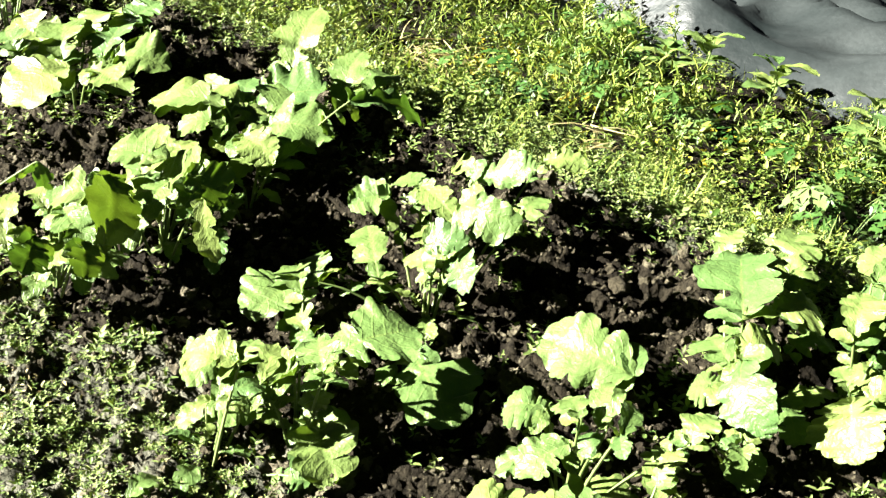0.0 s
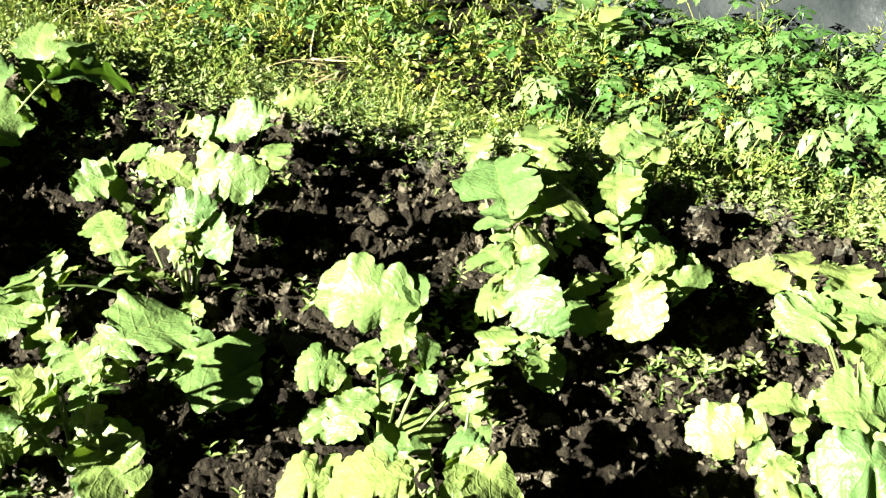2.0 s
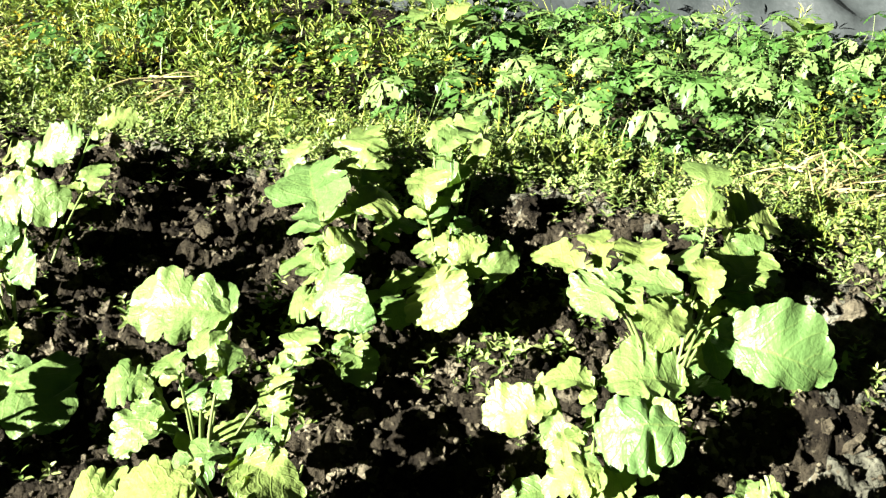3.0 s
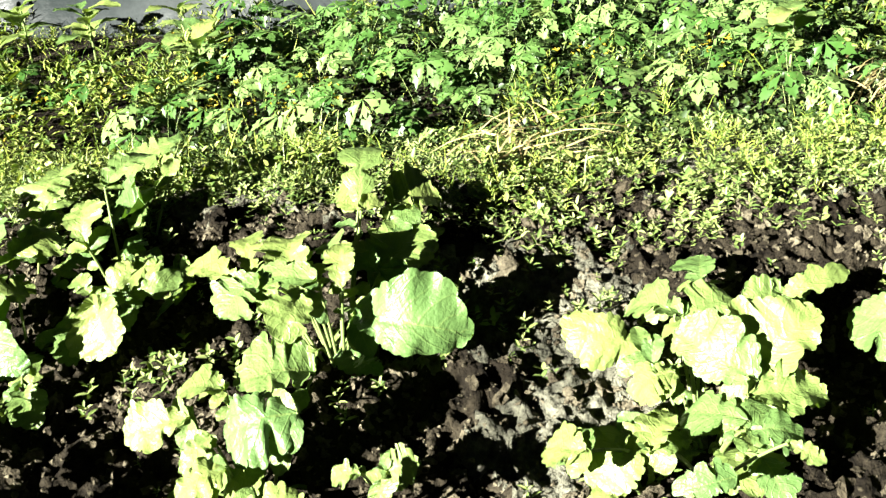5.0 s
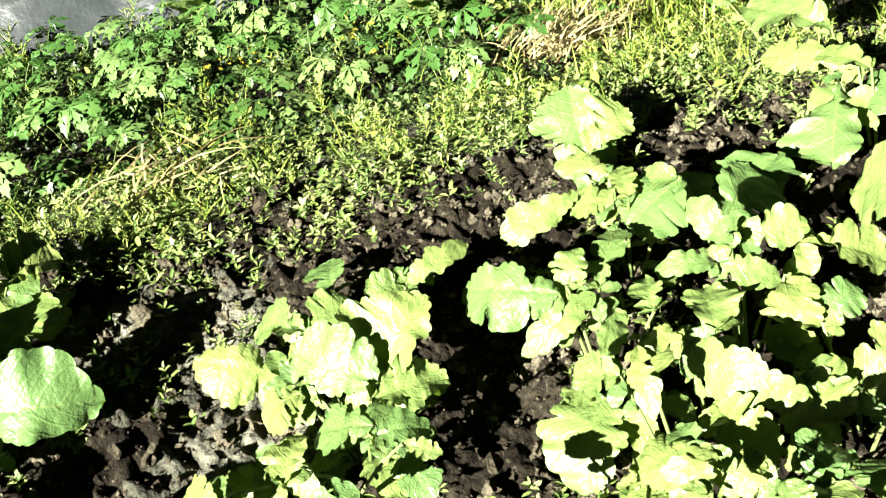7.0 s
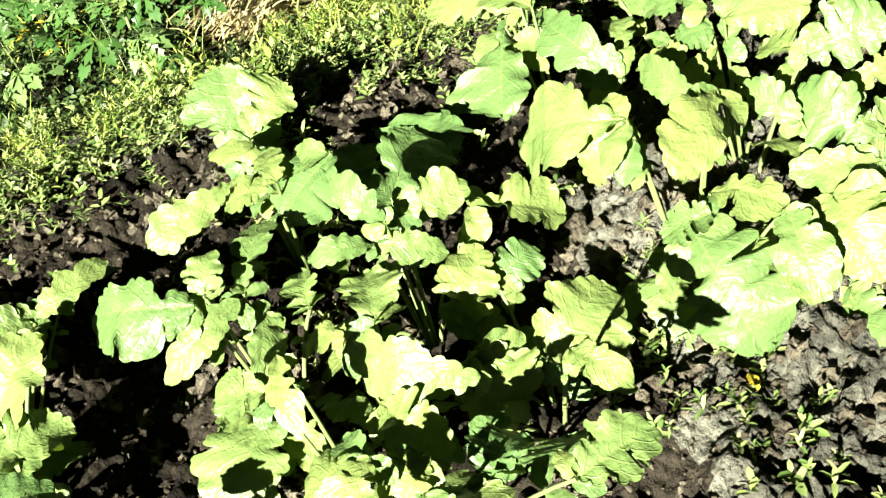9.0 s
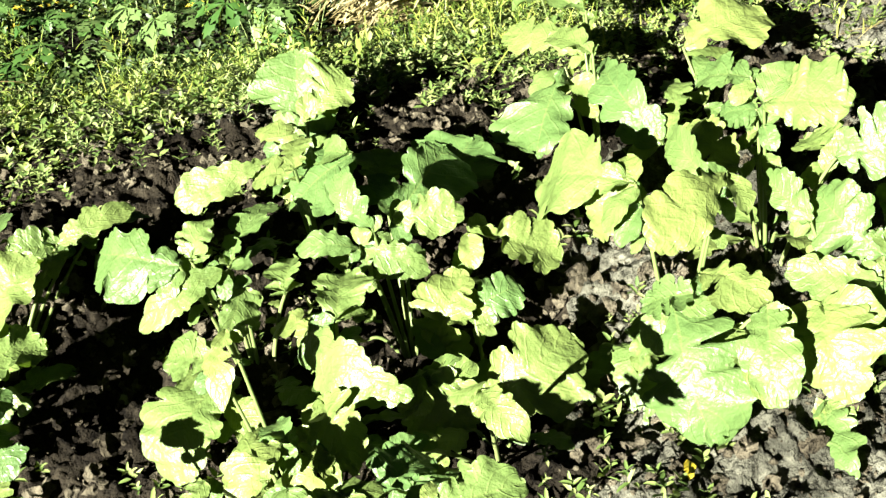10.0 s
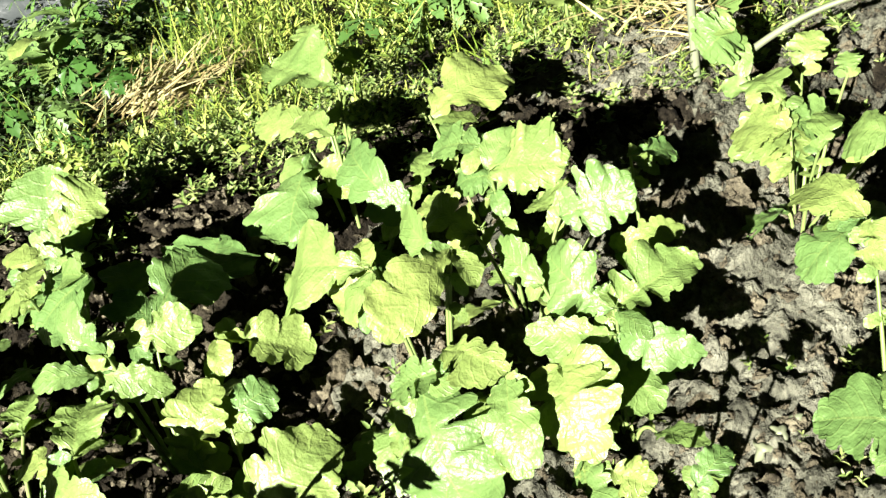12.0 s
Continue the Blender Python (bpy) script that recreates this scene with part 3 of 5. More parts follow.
leaf(p, (-8.9, -19.9, 5.6), (-16.5, -11.9, 8.6), 2.5, 2.5, -23)
leaf(p, (-7.6, -20.6, 6.1), (-6.8, -15.2, 8.7), 2.2, 2.2, -8)
leaf(p, (18.5, -7.5, 19.1), (30.9, 4.4, 15.0), 3.0, 3.0, 35)
leaf(p, (11.0, 15.6, 9.3), (11.0, 27.9, 19.2), 4.0, 4.0, -11)
leaf(p, (-2.9, 26.4, 10.4), (-2.9, 39.8, 22.8), 5.2, 5.2, -10)
leaf(p, (14.9, 22.6, 10.0), (17.7, 33.7, 13.7), 3.4, 3.4, -2)
young_leaves(p, 5)
p = radish_plant((-0.334, 1.447, -0.030))
leaf(p, (4.3, -9.3, 15.9), (4.0, -18.9, 12.4), 3.2, 3.2, 19)
leaf(p, (-4.1, 8.3, 6.0), (-15.6, 14.3, 10.8), 3.1, 3.1, -41)
leaf(p, (-3.2, -14.6, 17.0), (2.9, -25.4, 12.5), 4.8, 4.8, -36)
leaf(p, (5.3, -5.2, 15.6), (12.3, -4.5, 12.1), 5.7, 5.7, 25)
leaf(p, (14.6, -21.6, 20.5), (16.7, -21.0, 10.0), 2.0, 2.0, 106)
leaf(p, (-2.5, 9.5, 6.0), (-10.4, 16.9, 10.1), 4.7, 4.7, -35)
leaf(p, (-2.1, 5.7, 9.7), (-0.8, 11.6, 12.6), 3.7, 3.7, -15)
young_leaves(p, 5)
p = radish_plant((-0.425, 1.263, -0.025))
leaf(p, (-3.7, -6.9, 6.1), (-8.9, 1.8, 11.8), 2.2, 2.2, -21)
leaf(p, (-0.3, -2.0, 11.6), (-5.7, 1.6, 12.7), 1.4, 1.4, -19)
leaf(p, (2.5, -3.1, 13.0), (9.7, -9.2, 12.2), 3.0, 3.0, 22)
leaf(p, (-6.0, 18.7, 6.0), (-11.4, 24.9, 5.8), 1.7, 1.7, -34)
leaf(p, (5.7, -16.1, 15.0), (7.4, -21.7, 12.6), 2.8, 2.8, -33)
leaf(p, (11.8, -13.9, 14.7), (14.5, -19.0, 12.4), 2.5, 2.5, -27)
leaf(p, (-2.4, 5.8, 6.1), (-8.0, 12.4, 7.9), 3.4, 3.4, -30)
young_leaves(p, 5)
p = radish_plant((0.137, 1.380, -0.017))
leaf(p, (-11.5, 13.0, 13.7), (-17.4, 9.7, 12.4), 5.4, 3.0, -13, 0.20, 0.54)
leaf(p, (-4.8, 14.5, 15.0), (-12.3, 18.4, 14.5), 2.1, 2.9, -18, 0.07, 0.61)
leaf(p, (1.8, -1.0, 21.1), (10.6, -6.5, 22.8), 2.5, 4.4, 63, 0.04, 0.60)
leaf(p, (1.0, 23.2, 15.7), (10.5, 19.5, 21.3), 4.1, 2.3, 60, -0.16, 0.61)
leaf(p, (10.4, 15.3, 14.1), (12.4, 21.6, 16.6), 1.8, 3.2, -3, 0.00, 0.44)
leaf(p, (-1.4, -7.9, 16.9), (4.5, -8.8, 19.2), 3.5, 2.0, 51, -0.01, 0.40)
leaf(p, (3.3, -7.5, 15.8), (6.2, -14.3, 14.2), 3.5, 2.0, 57, 0.02, 0.45)
leaf(p, (-7.8, -5.2, 8.0), (-13.5, 7.3, 10.9), 3.6, 2.4, -18, -0.03, 0.59)
leaf(p, (0.2, -7.6, 12.4), (-5.3, -2.1, 11.3), 1.4, 2.5, -36, 0.03, 0.52)
leaf(p, (0.8, 33.3, 12.7), (-5.5, 40.3, 11.5), 2.5, 2.5, -48)
leaf(p, (-7.5, 16.1, 15.6), (0.3, 9.1, 14.3), 2.6, 2.6, 29)
leaf(p, (1.6, -0.6, 11.8), (-3.1, 8.0, 13.6), 4.2, 4.2, -24)
leaf(p, (11.2, 33.0, 18.1), (18.8, 30.1, 20.2), 2.8, 2.8, 24)
leaf(p, (-17.2, -3.9, 4.2), (-20.8, 3.3, 5.3), 3.0, 3.0, -31)
young_leaves(p, 4)
p = radish_plant((0.023, 1.103, -0.097))
leaf(p, (4.0, 1.7, 15.5), (12.2, 8.5, 18.2), 7.3, 6.5, 3, -0.02, 0.54)
leaf(p, (11.2, 16.0, 8.9), (19.6, 3.1, 7.7), 7.3, 5.4, 18, -0.10, 0.58)
leaf(p, (-5.0, 12.4, 15.6), (-9.0, 20.9, 16.8), 3.3, 1.9, -20, 0.12, 0.62)
leaf(p, (-1.8, 7.4, 12.5), (-7.7, 15.3, 12.3), 1.8, 3.0, -35, 0.12, 0.64)
leaf(p, (1.9, -0.7, 5.3), (7.7, -10.1, 3.8), 4.8, 5.0, 11, 0.20, 0.56)
leaf(p, (3.2, -6.0, 9.6), (2.8, -4.0, 12.6), 1.9, 2.6, -37, 0.04, 0.66)
leaf(p, (-7.7, 16.7, 15.5), (-11.8, 9.1, 12.5), 3.9, 6.4, -4, -0.01, 0.38)
leaf(p, (2.1, -1.9, 14.5), (2.4, 4.7, 15.1), 1.5, 2.6, -7, -0.02, 0.51)
leaf(p, (-0.2, 3.9, 14.4), (-4.1, 6.5, 13.3), 0.9, 1.2, -26, -0.12, 0.54)
leaf(p, (-1.9, 0.6, 10.5), (-7.2, 2.7, 9.1), 3.6, 3.7, -21, 0.13, 0.51)
leaf(p, (-3.9, -3.0, 8.2), (-8.5, 0.7, 7.2), 2.5, 3.5, -27, -0.08, 0.53)
leaf(p, (4.3, -8.9, 18.3), (1.1, -2.4, 19.4), 3.0, 3.0, -25)
young_leaves(p, 4)
p = radish_plant((-0.081, 1.036, -0.119))
leaf(p, (-0.2, 7.5, 12.2), (-6.3, 4.2, 10.7), 3.3, 5.9, -10, -0.09, 0.70)
leaf(p, (4.9, 4.7, 12.0), (3.5, 13.5, 13.5), 1.6, 1.8, 1, 0.01, 0.57)
leaf(p, (-1.7, 4.4, 7.6), (-4.8, 0.1, 5.2), 2.3, 1.5, 4, 0.18, 0.58)
leaf(p, (15.0, -3.2, 4.8), (10.4, -3.2, 3.0), 2.7, 2.2, -14, 0.05, 0.45)
leaf(p, (-1.2, 1.2, 9.0), (5.0, 3.3, 9.0), 2.3, 4.1, 7, -0.07, 0.54)
leaf(p, (2.0, 0.6, 11.8), (4.5, 5.8, 12.1), 2.4, 2.4, 5, -0.04, 0.58)
leaf(p, (-5.2, -12.9, 2.9), (-3.8, -7.0, 3.1), 1.5, 1.7, 1, 0.09, 0.54)
leaf(p, (4.3, -3.5, 20.3), (-4.0, -1.7, 18.8), 3.0, 3.0, -29)
leaf(p, (4.5, -4.1, 20.2), (4.6, 0.0, 21.7), 2.4, 2.4, -15)
young_leaves(p, 4)
p = radish_plant((0.395, 1.089, -0.057))
leaf(p, (5.3, 10.3, 14.2), (-8.3, 15.2, 14.3), 5.4, 5.5, -39, 0.01, 0.55)
leaf(p, (-5.5, 2.4, 10.9), (-11.0, 3.0, 9.7), 4.4, 2.9, -20, -0.05, 0.52)
leaf(p, (-1.0, -1.6, 13.5), (-5.1, 1.7, 12.2), 1.1, 1.9, -27, 0.01, 0.53)
leaf(p, (1.5, -0.5, 11.8), (1.7, 7.5, 14.8), 1.6, 1.6, -29, 0.10, 0.54)
leaf(p, (-6.1, 1.9, 5.2), (-9.4, -1.2, 1.2), 1.5, 2.1, -7, 0.20, 0.64)
leaf(p, (0.9, -5.4, 10.5), (0.5, -0.6, 11.8), 1.7, 1.3, -26, -0.09, 0.47)
leaf(p, (-1.4, -4.1, 14.6), (-3.0, 0.2, 15.4), 2.0, 2.0, -17)
leaf(p, (3.8, -5.1, 14.4), (5.1, 2.2, 15.6), 1.6, 1.6, 19)
leaf(p, (3.3, -8.4, 16.7), (4.0, -11.8, 16.2), 1.2, 1.2, 28)
leaf(p, (12.6, -1.9, 13.7), (14.6, 2.4, 16.3), 2.5, 2.5, -13)
young_leaves(p, 4)
p = radish_plant((0.460, 0.916, -0.091))
leaf(p, (5.4, 19.0, 16.5), (9.3, 20.4, 18.8), 1.5, 2.0, -6, -0.03, 0.56)
leaf(p, (2.8, 10.2, 13.7), (4.5, 14.4, 17.1), 1.4, 2.4, -27, -0.05, 0.49)
leaf(p, (14.0, 28.3, 10.6), (15.5, 21.2, 8.8), 4.0, 2.4, -3, -0.16, 0.49)
leaf(p, (-6.3, -9.4, 20.2), (-15.1, -5.8, 18.1), 3.8, 3.0, -15, -0.06, 0.45)
leaf(p, (-13.7, -6.8, 18.1), (-19.6, -5.3, 16.3), 3.3, 3.4, -15, -0.07, 0.54)
leaf(p, (-1.9, -6.1, 19.8), (4.4, -11.5, 18.7), 2.4, 3.7, 13, 0.14, 0.44)
leaf(p, (-2.6, 3.5, 13.2), (-10.2, 6.3, 11.1), 1.7, 2.2, -15, 0.02, 0.50)
leaf(p, (2.1, -3.0, 19.0), (-2.1, -0.9, 17.4), 2.8, 2.3, -18, -0.13, 0.52)
leaf(p, (-9.2, 1.1, 22.8), (-14.6, -2.6, 19.7), 2.7, 2.7, -6)
leaf(p, (3.7, 8.2, 9.7), (3.8, 20.4, 13.7), 2.2, 2.2, -11)
young_leaves(p, 4)
p = radish_plant((0.605, 1.265, 0.013))
leaf(p, (-2.3, 4.1, 13.5), (-2.3, 23.4, 16.9), 6.0, 5.9, -19, 0.09, 0.41, cut=1.2)
leaf(p, (2.2, 6.5, 15.3), (9.0, 10.0, 15.4), 2.7, 4.8, 19, -0.01, 0.51)
leaf(p, (6.4, 24.1, 13.5), (10.1, 33.8, 16.3), 5.3, 3.0, -5, -0.14, 0.54)
leaf(p, (-3.1, -1.8, 12.0), (3.5, 0.2, 12.0), 4.5, 2.6, 15, -0.03, 0.56)
leaf(p, (-2.3, -3.0, 11.6), (-0.2, -14.0, 7.5), 4.1, 3.9, 51, -0.03, 0.63)
leaf(p, (5.5, -0.2, 5.0), (7.5, -6.8, 2.9), 2.5, 2.4, 7, -0.06, 0.70)
leaf(p, (-3.2, -1.0, 9.0), (-6.5, 6.2, 8.7), 3.7, 2.7, -20, 0.03, 0.44)
leaf(p, (-3.7, -4.9, 7.7), (-8.1, -3.5, 5.9), 4.1, 3.1, -16, -0.16, 0.49)
leaf(p, (7.5, 10.5, 8.4), (13.5, 13.1, 9.2), 2.4, 2.7, 11, 0.00, 0.56)
leaf(p, (7.2, 6.0, 3.5), (6.4, -4.4, 0.2), 3.0, 2.8, 6, 0.13, 0.57)
leaf(p, (-0.0, -8.5, 2.0), (1.0, -15.8, -0.4), 2.7, 2.8, 10, 0.12, 0.55)
leaf(p, (-4.5, 22.1, 14.4), (-3.0, 27.4, 17.8), 2.5, 2.5, -19)
young_leaves(p, 4)
p = radish_plant((0.762, 1.305, 0.044))
leaf(p, (-3.2, -1.0, 11.7), (-2.6, 5.6, 16.8), 2.4, 3.9, -17, 0.14, 0.57)
leaf(p, (0.9, 13.6, 14.5), (9.0, 19.9, 17.0), 2.6, 2.7, 7, 0.14, 0.50)
leaf(p, (-3.9, -11.2, 7.8), (-2.6, -18.2, 3.4), 4.7, 5.6, 46, 0.18, 0.45)
leaf(p, (0.3, -7.9, 5.9), (8.5, -9.3, 8.2), 1.7, 2.1, 67, -0.08, 0.60)
leaf(p, (-4.0, -9.7, 8.5), (-5.6, -6.5, 10.3), 1.6, 1.7, -26, 0.11, 0.58)
leaf(p, (-1.8, -9.7, 7.5), (2.3, -8.2, 11.4), 2.1, 1.2, 43, -0.16, 0.49)
leaf(p, (1.5, 2.7, 7.5), (4.9, 5.4, 8.1), 1.2, 1.9, 9, -0.03, 0.47)
leaf(p, (1.8, 9.9, 2.8), (-4.2, 10.5, 0.4), 4.3, 6.0, -11, -0.16, 0.47)
leaf(p, (-7.3, 27.0, 7.3), (-5.4, 43.0, 10.3), 3.1, 3.5, -12, 0.13, 0.47)
leaf(p, (6.3, 16.4, 8.7), (-0.2, 20.8, 7.0), 7.5, 6.0, -21, 0.16, 0.55)
leaf(p, (14.9, 33.5, 12.5), (4.0, 34.7, 9.2), 5.4, 4.2, -13, 0.01, 0.60)
leaf(p, (10.6, -1.5, 1.8), (4.5, 2.0, -0.1), 7.6, 4.9, -18, 0.20, 0.44)
leaf(p, (6.5, 0.6, 6.1), (-2.7, 2.9, 3.4), 5.9, 4.1, -14, -0.04, 0.47)
young_leaves(p, 4)
p = radish_plant((1.023, 1.056, 0.014))
leaf(p, (-4.5, -5.1, 15.6), (-8.6, -11.2, 12.5), 2.7, 3.6, -30, 0.05, 0.56)
leaf(p, (-2.3, 1.3, 12.6), (-2.7, 10.9, 14.5), 3.6, 2.1, -11, 0.05, 0.52)
leaf(p, (8.6, 12.8, 16.0), (15.0, 28.8, 20.4), 3.4, 3.3, 3, -0.08, 0.57)
leaf(p, (14.8, 16.2, 14.0), (22.0, 15.2, 13.7), 8.4, 4.7, 10, 0.07, 0.38)
leaf(p, (2.3, 1.2, 13.1), (2.1, 9.4, 14.4), 1.9, 2.8, -24, 0.20, 0.65)
leaf(p, (13.8, 16.0, 10.0), (16.3, 9.2, 7.0), 6.0, 4.6, -2, -0.07, 0.54)
leaf(p, (-10.5, 3.8, 13.7), (-16.6, 13.5, 13.5), 1.9, 3.1, -21, 0.12, 0.64)
leaf(p, (-8.8, 5.6, 12.6), (-7.7, 18.1, 14.6), 2.1, 2.7, -7, 0.01, 0.60)
leaf(p, (-4.4, 2.5, 12.7), (-1.1, 13.5, 14.9), 4.0, 3.3, -5, 0.20, 0.47)
leaf(p, (-8.2, 1.9, 14.7), (-14.9, -0.3, 11.9), 4.4, 4.4, -7, 0.08, 0.62)
leaf(p, (-1.6, -2.3, 14.3), (-11.0, 5.7, 13.0), 2.7, 2.6, -18, 0.10, 0.44)
leaf(p, (2.2, -4.0, 8.7), (14.6, -13.6, 7.5), 6.9, 3.9, 54, 0.09, 0.57, cut=0.1)
leaf(p, (8.0, 0.7, 4.4), (2.8, 4.2, 2.8), 3.1, 4.4, -19, 0.05, 0.52)
leaf(p, (3.3, -0.6, 3.0), (0.5, -4.9, 0.5), 2.0, 3.4, 8, -0.11, 0.52)
leaf(p, (10.5, 16.0, 17.0), (7.2, 19.7, 16.8), 3.1, 3.1, -34)
leaf(p, (1.1, -4.7, 13.5), (3.1, 2.3, 17.3), 2.1, 2.1, -6)
leaf(p, (8.8, 5.6, 8.8), (17.1, 11.7, 12.1), 5.1, 5.1, 14)
young_leaves(p, 4)
p = radish_plant((0.857, 0.889, -0.048))
leaf(p, (10.9, 3.5, 14.0), (1.2, 4.7, 15.5), 4.3, 6.2, -18, 0.17, 0.44)
leaf(p, (7.0, -4.7, 14.9), (-2.0, -1.7, 13.3), 5.7, 3.4, -40, -0.11, 0.56)
leaf(p, (-4.8, 3.5, 12.8), (-13.0, 6.1, 11.1), 3.0, 3.6, -42, 0.05, 0.62)
leaf(p, (-0.0, 4.1, 14.8), (-5.8, 7.2, 14.4), 2.1, 3.1, -9, 0.09, 0.47)
leaf(p, (-2.3, -5.7, 10.9), (-9.0, -4.9, 8.7), 3.4, 2.5, -15, -0.05, 0.38)
leaf(p, (1.9, -5.9, 9.0), (-3.9, -5.4, 6.9), 3.8, 2.7, -16, 0.04, 0.53)
leaf(p, (-3.1, -0.1, 12.1), (-7.4, -2.5, 9.7), 2.3, 1.3, -8, 0.15, 0.49)
leaf(p, (-3.1, -19.1, 14.0), (4.2, -22.0, 16.0), 2.9, 2.9, 24)
young_leaves(p, 4)
p = radish_plant((1.012, 0.837, -0.042))
leaf(p, (0.8, -2.0, 1.8), (2.2, 1.7, 4.2), 2.0, 3.5, 20, 0.03, 0.52)
leaf(p, (-0.3, 2.1, 0.0), (-3.5, 5.8, -0.1), 1.2, 2.1, -16, -0.06, 0.57)
leaf(p, (0.1, -3.4, 5.2), (3.3, -4.9, 6.6), 2.7, 2.7, 39)
leaf(p, (-3.8, -17.4, 16.0), (-3.8, -19.5, 15.2), 1.6, 1.6, 27)
leaf(p, (-5.3, -15.4, 15.9), (-8.3, -13.5, 15.2), 1.4, 1.4, -27)
leaf(p, (-5.5, -20.1, 15.9), (-6.2, -21.5, 15.2), 1.1, 1.1, 17)
p = radish_plant((1.386, 0.712, -0.025))
leaf(p, (-2.3, 10.6, 8.2), (-10.0, 17.7, 12.2), 4.8, 2.7, -39, -0.16, 0.44)
leaf(p, (1.8, -5.8, 9.9), (8.0, -10.2, 12.6), 3.0, 2.6, 28, -0.07, 0.55)
leaf(p, (1.7, -6.4, 7.8), (4.6, -11.5, 7.0), 1.3, 1.9, 62, -0.03, 0.51)
leaf(p, (2.6, -3.2, 6.2), (-3.3, 0.6, 5.1), 3.7, 2.1, -3, -0.02, 0.55)
leaf(p, (-0.7, 5.9, 7.5), (-6.0, 8.8, 4.7), 2.5, 1.4, -55, -0.07, 0.54)
leaf(p, (8.8, 14.8, 12.3), (12.6, 21.6, 13.2), 3.6, 2.0, -11, 0.07, 0.63)
leaf(p, (2.7, 7.5, 14.1), (6.5, 6.2, 15.0), 2.2, 1.4, 37, -0.03, 0.57)
leaf(p, (3.8, 13.5, 10.5), (1.1, 19.1, 9.2), 1.7, 2.3, -50, 0.02, 0.47)
leaf(p, (19.2, 10.0, 11.4), (26.1, 7.7, 12.6), 2.4, 1.4, -0, 0.10, 0.46)
leaf(p, (16.0, 9.2, 10.6), (15.7, 15.5, 10.4), 2.0, 3.0, -28, -0.06, 0.51)
leaf(p, (1.7, -7.2, 13.8), (-3.5, 1.9, 16.6), 2.9, 5.1, -49, -0.00, 0.51, cut=0.4)
leaf(p, (2.3, -3.9, 12.1), (10.8, -5.5, 19.1), 6.3, 3.5, 37, 0.20, 0.44, cut=0.4)
leaf(p, (0.8, 6.2, 15.0), (-3.8, 13.4, 14.0), 2.1, 3.8, -19, 0.12, 0.56)
leaf(p, (0.5, 6.2, 15.2), (7.8, 6.0, 15.8), 4.5, 2.5, 14, -0.10, 0.54)
leaf(p, (15.0, 6.5, 13.7), (24.3, 5.6, 15.4), 1.9, 1.7, 39, 0.02, 0.51)
leaf(p, (15.2, 6.7, 13.3), (9.8, 7.3, 14.9), 2.6, 2.6, -47, 0.09, 0.49)
leaf(p, (0.1, -7.7, 12.5), (8.1, -11.0, 12.7), 3.4, 3.6, 15, 0.15, 0.49)
leaf(p, (-1.9, -11.0, 10.8), (3.1, -14.1, 10.4), 2.4, 2.8, 12, 0.04, 0.51)
leaf(p, (-1.4, -10.2, 11.3), (-6.3, -3.9, 9.9), 2.8, 2.7, -19, -0.02, 0.56)
leaf(p, (-4.5, -0.1, 12.7), (-9.4, 1.3, 10.6), 3.7, 2.8, -13, -0.04, 0.60)
leaf(p, (-12.0, -7.7, 9.0), (-6.8, -2.7, 10.2), 2.6, 1.9, -1, 0.09, 0.50)
leaf(p, (-18.1, -4.6, 9.2), (-21.2, -0.3, 8.1), 3.1, 3.1, -20, 0.06, 0.58)
leaf(p, (0.6, -10.4, 5.6), (0.2, -15.8, 3.5), 2.4, 2.1, 11, -0.02, 0.53)
young_leaves(p, 4)
p = radish_plant((1.293, 0.682, -0.044))
leaf(p, (0.5, 0.8, 9.6), (-7.6, 1.1, 3.7), 3.7, 4.1, -34, 0.01, 0.59)
leaf(p, (-5.2, 7.3, 4.2), (-7.6, 10.6, 1.9), 2.5, 2.5, -32, -0.01, 0.63)
leaf(p, (1.5, -14.4, 13.4), (-4.9, -12.8, 12.5), 1.3, 2.3, -50, 0.10, 0.42)
leaf(p, (7.1, -14.9, 15.9), (9.4, -18.0, 14.8), 1.1, 1.1, 27)
young_leaves(p, 4)
p = radish_plant((1.653, 0.564, -0.028))
leaf(p, (-4.4, 0.8, 16.8), (-10.4, 11.4, 16.8), 5.2, 2.9, -43, -0.04, 0.51, cut=1.3)
leaf(p, (-3.2, 0.7, 17.2), (0.2, 2.0, 20.0), 2.2, 2.0, 7, 0.08, 0.39)
leaf(p, (0.0, -0.7, 15.5), (7.5, 3.1, 18.9), 2.0, 2.3, 0, 0.12, 0.59)
leaf(p, (-0.7, -0.8, 15.2), (-10.5, 1.2, 12.0), 2.1, 1.9, -36, 0.08, 0.51)
leaf(p, (0.5, -1.8, 13.3), (-3.7, -4.1, 9.3), 2.6, 1.5, -55, -0.05, 0.41)
leaf(p, (3.4, -5.4, 12.5), (7.1, -0.5, 13.5), 2.5, 1.4, -4, 0.16, 0.40)
young_leaves(p, 4)
p = radish_plant((1.809, 0.688, 0.021))
leaf(p, (2.3, -9.3, 15.2), (-4.6, -6.5, 11.1), 6.0, 5.1, -13, -0.04, 0.57)
leaf(p, (-0.8, 3.6, 11.5), (-13.9, 6.2, 9.9), 2.5, 2.5, -47, 0.07, 0.72)
leaf(p, (-1.7, -1.5, 11.4), (-5.0, 3.4, 10.4), 2.1, 3.2, -20, -0.05, 0.57)
leaf(p, (1.3, 2.4, 12.8), (-0.2, 11.2, 13.0), 1.5, 2.0, -21, -0.14, 0.51)
leaf(p, (-3.4, -6.3, 14.4), (-0.1, -0.9, 15.6), 1.5, 1.8, -5, 0.05, 0.48)
leaf(p, (8.2, 14.6, 9.0), (10.7, 19.0, 18.0), 6.3, 3.5, -7, 0.06, 0.60, cut=0.8)
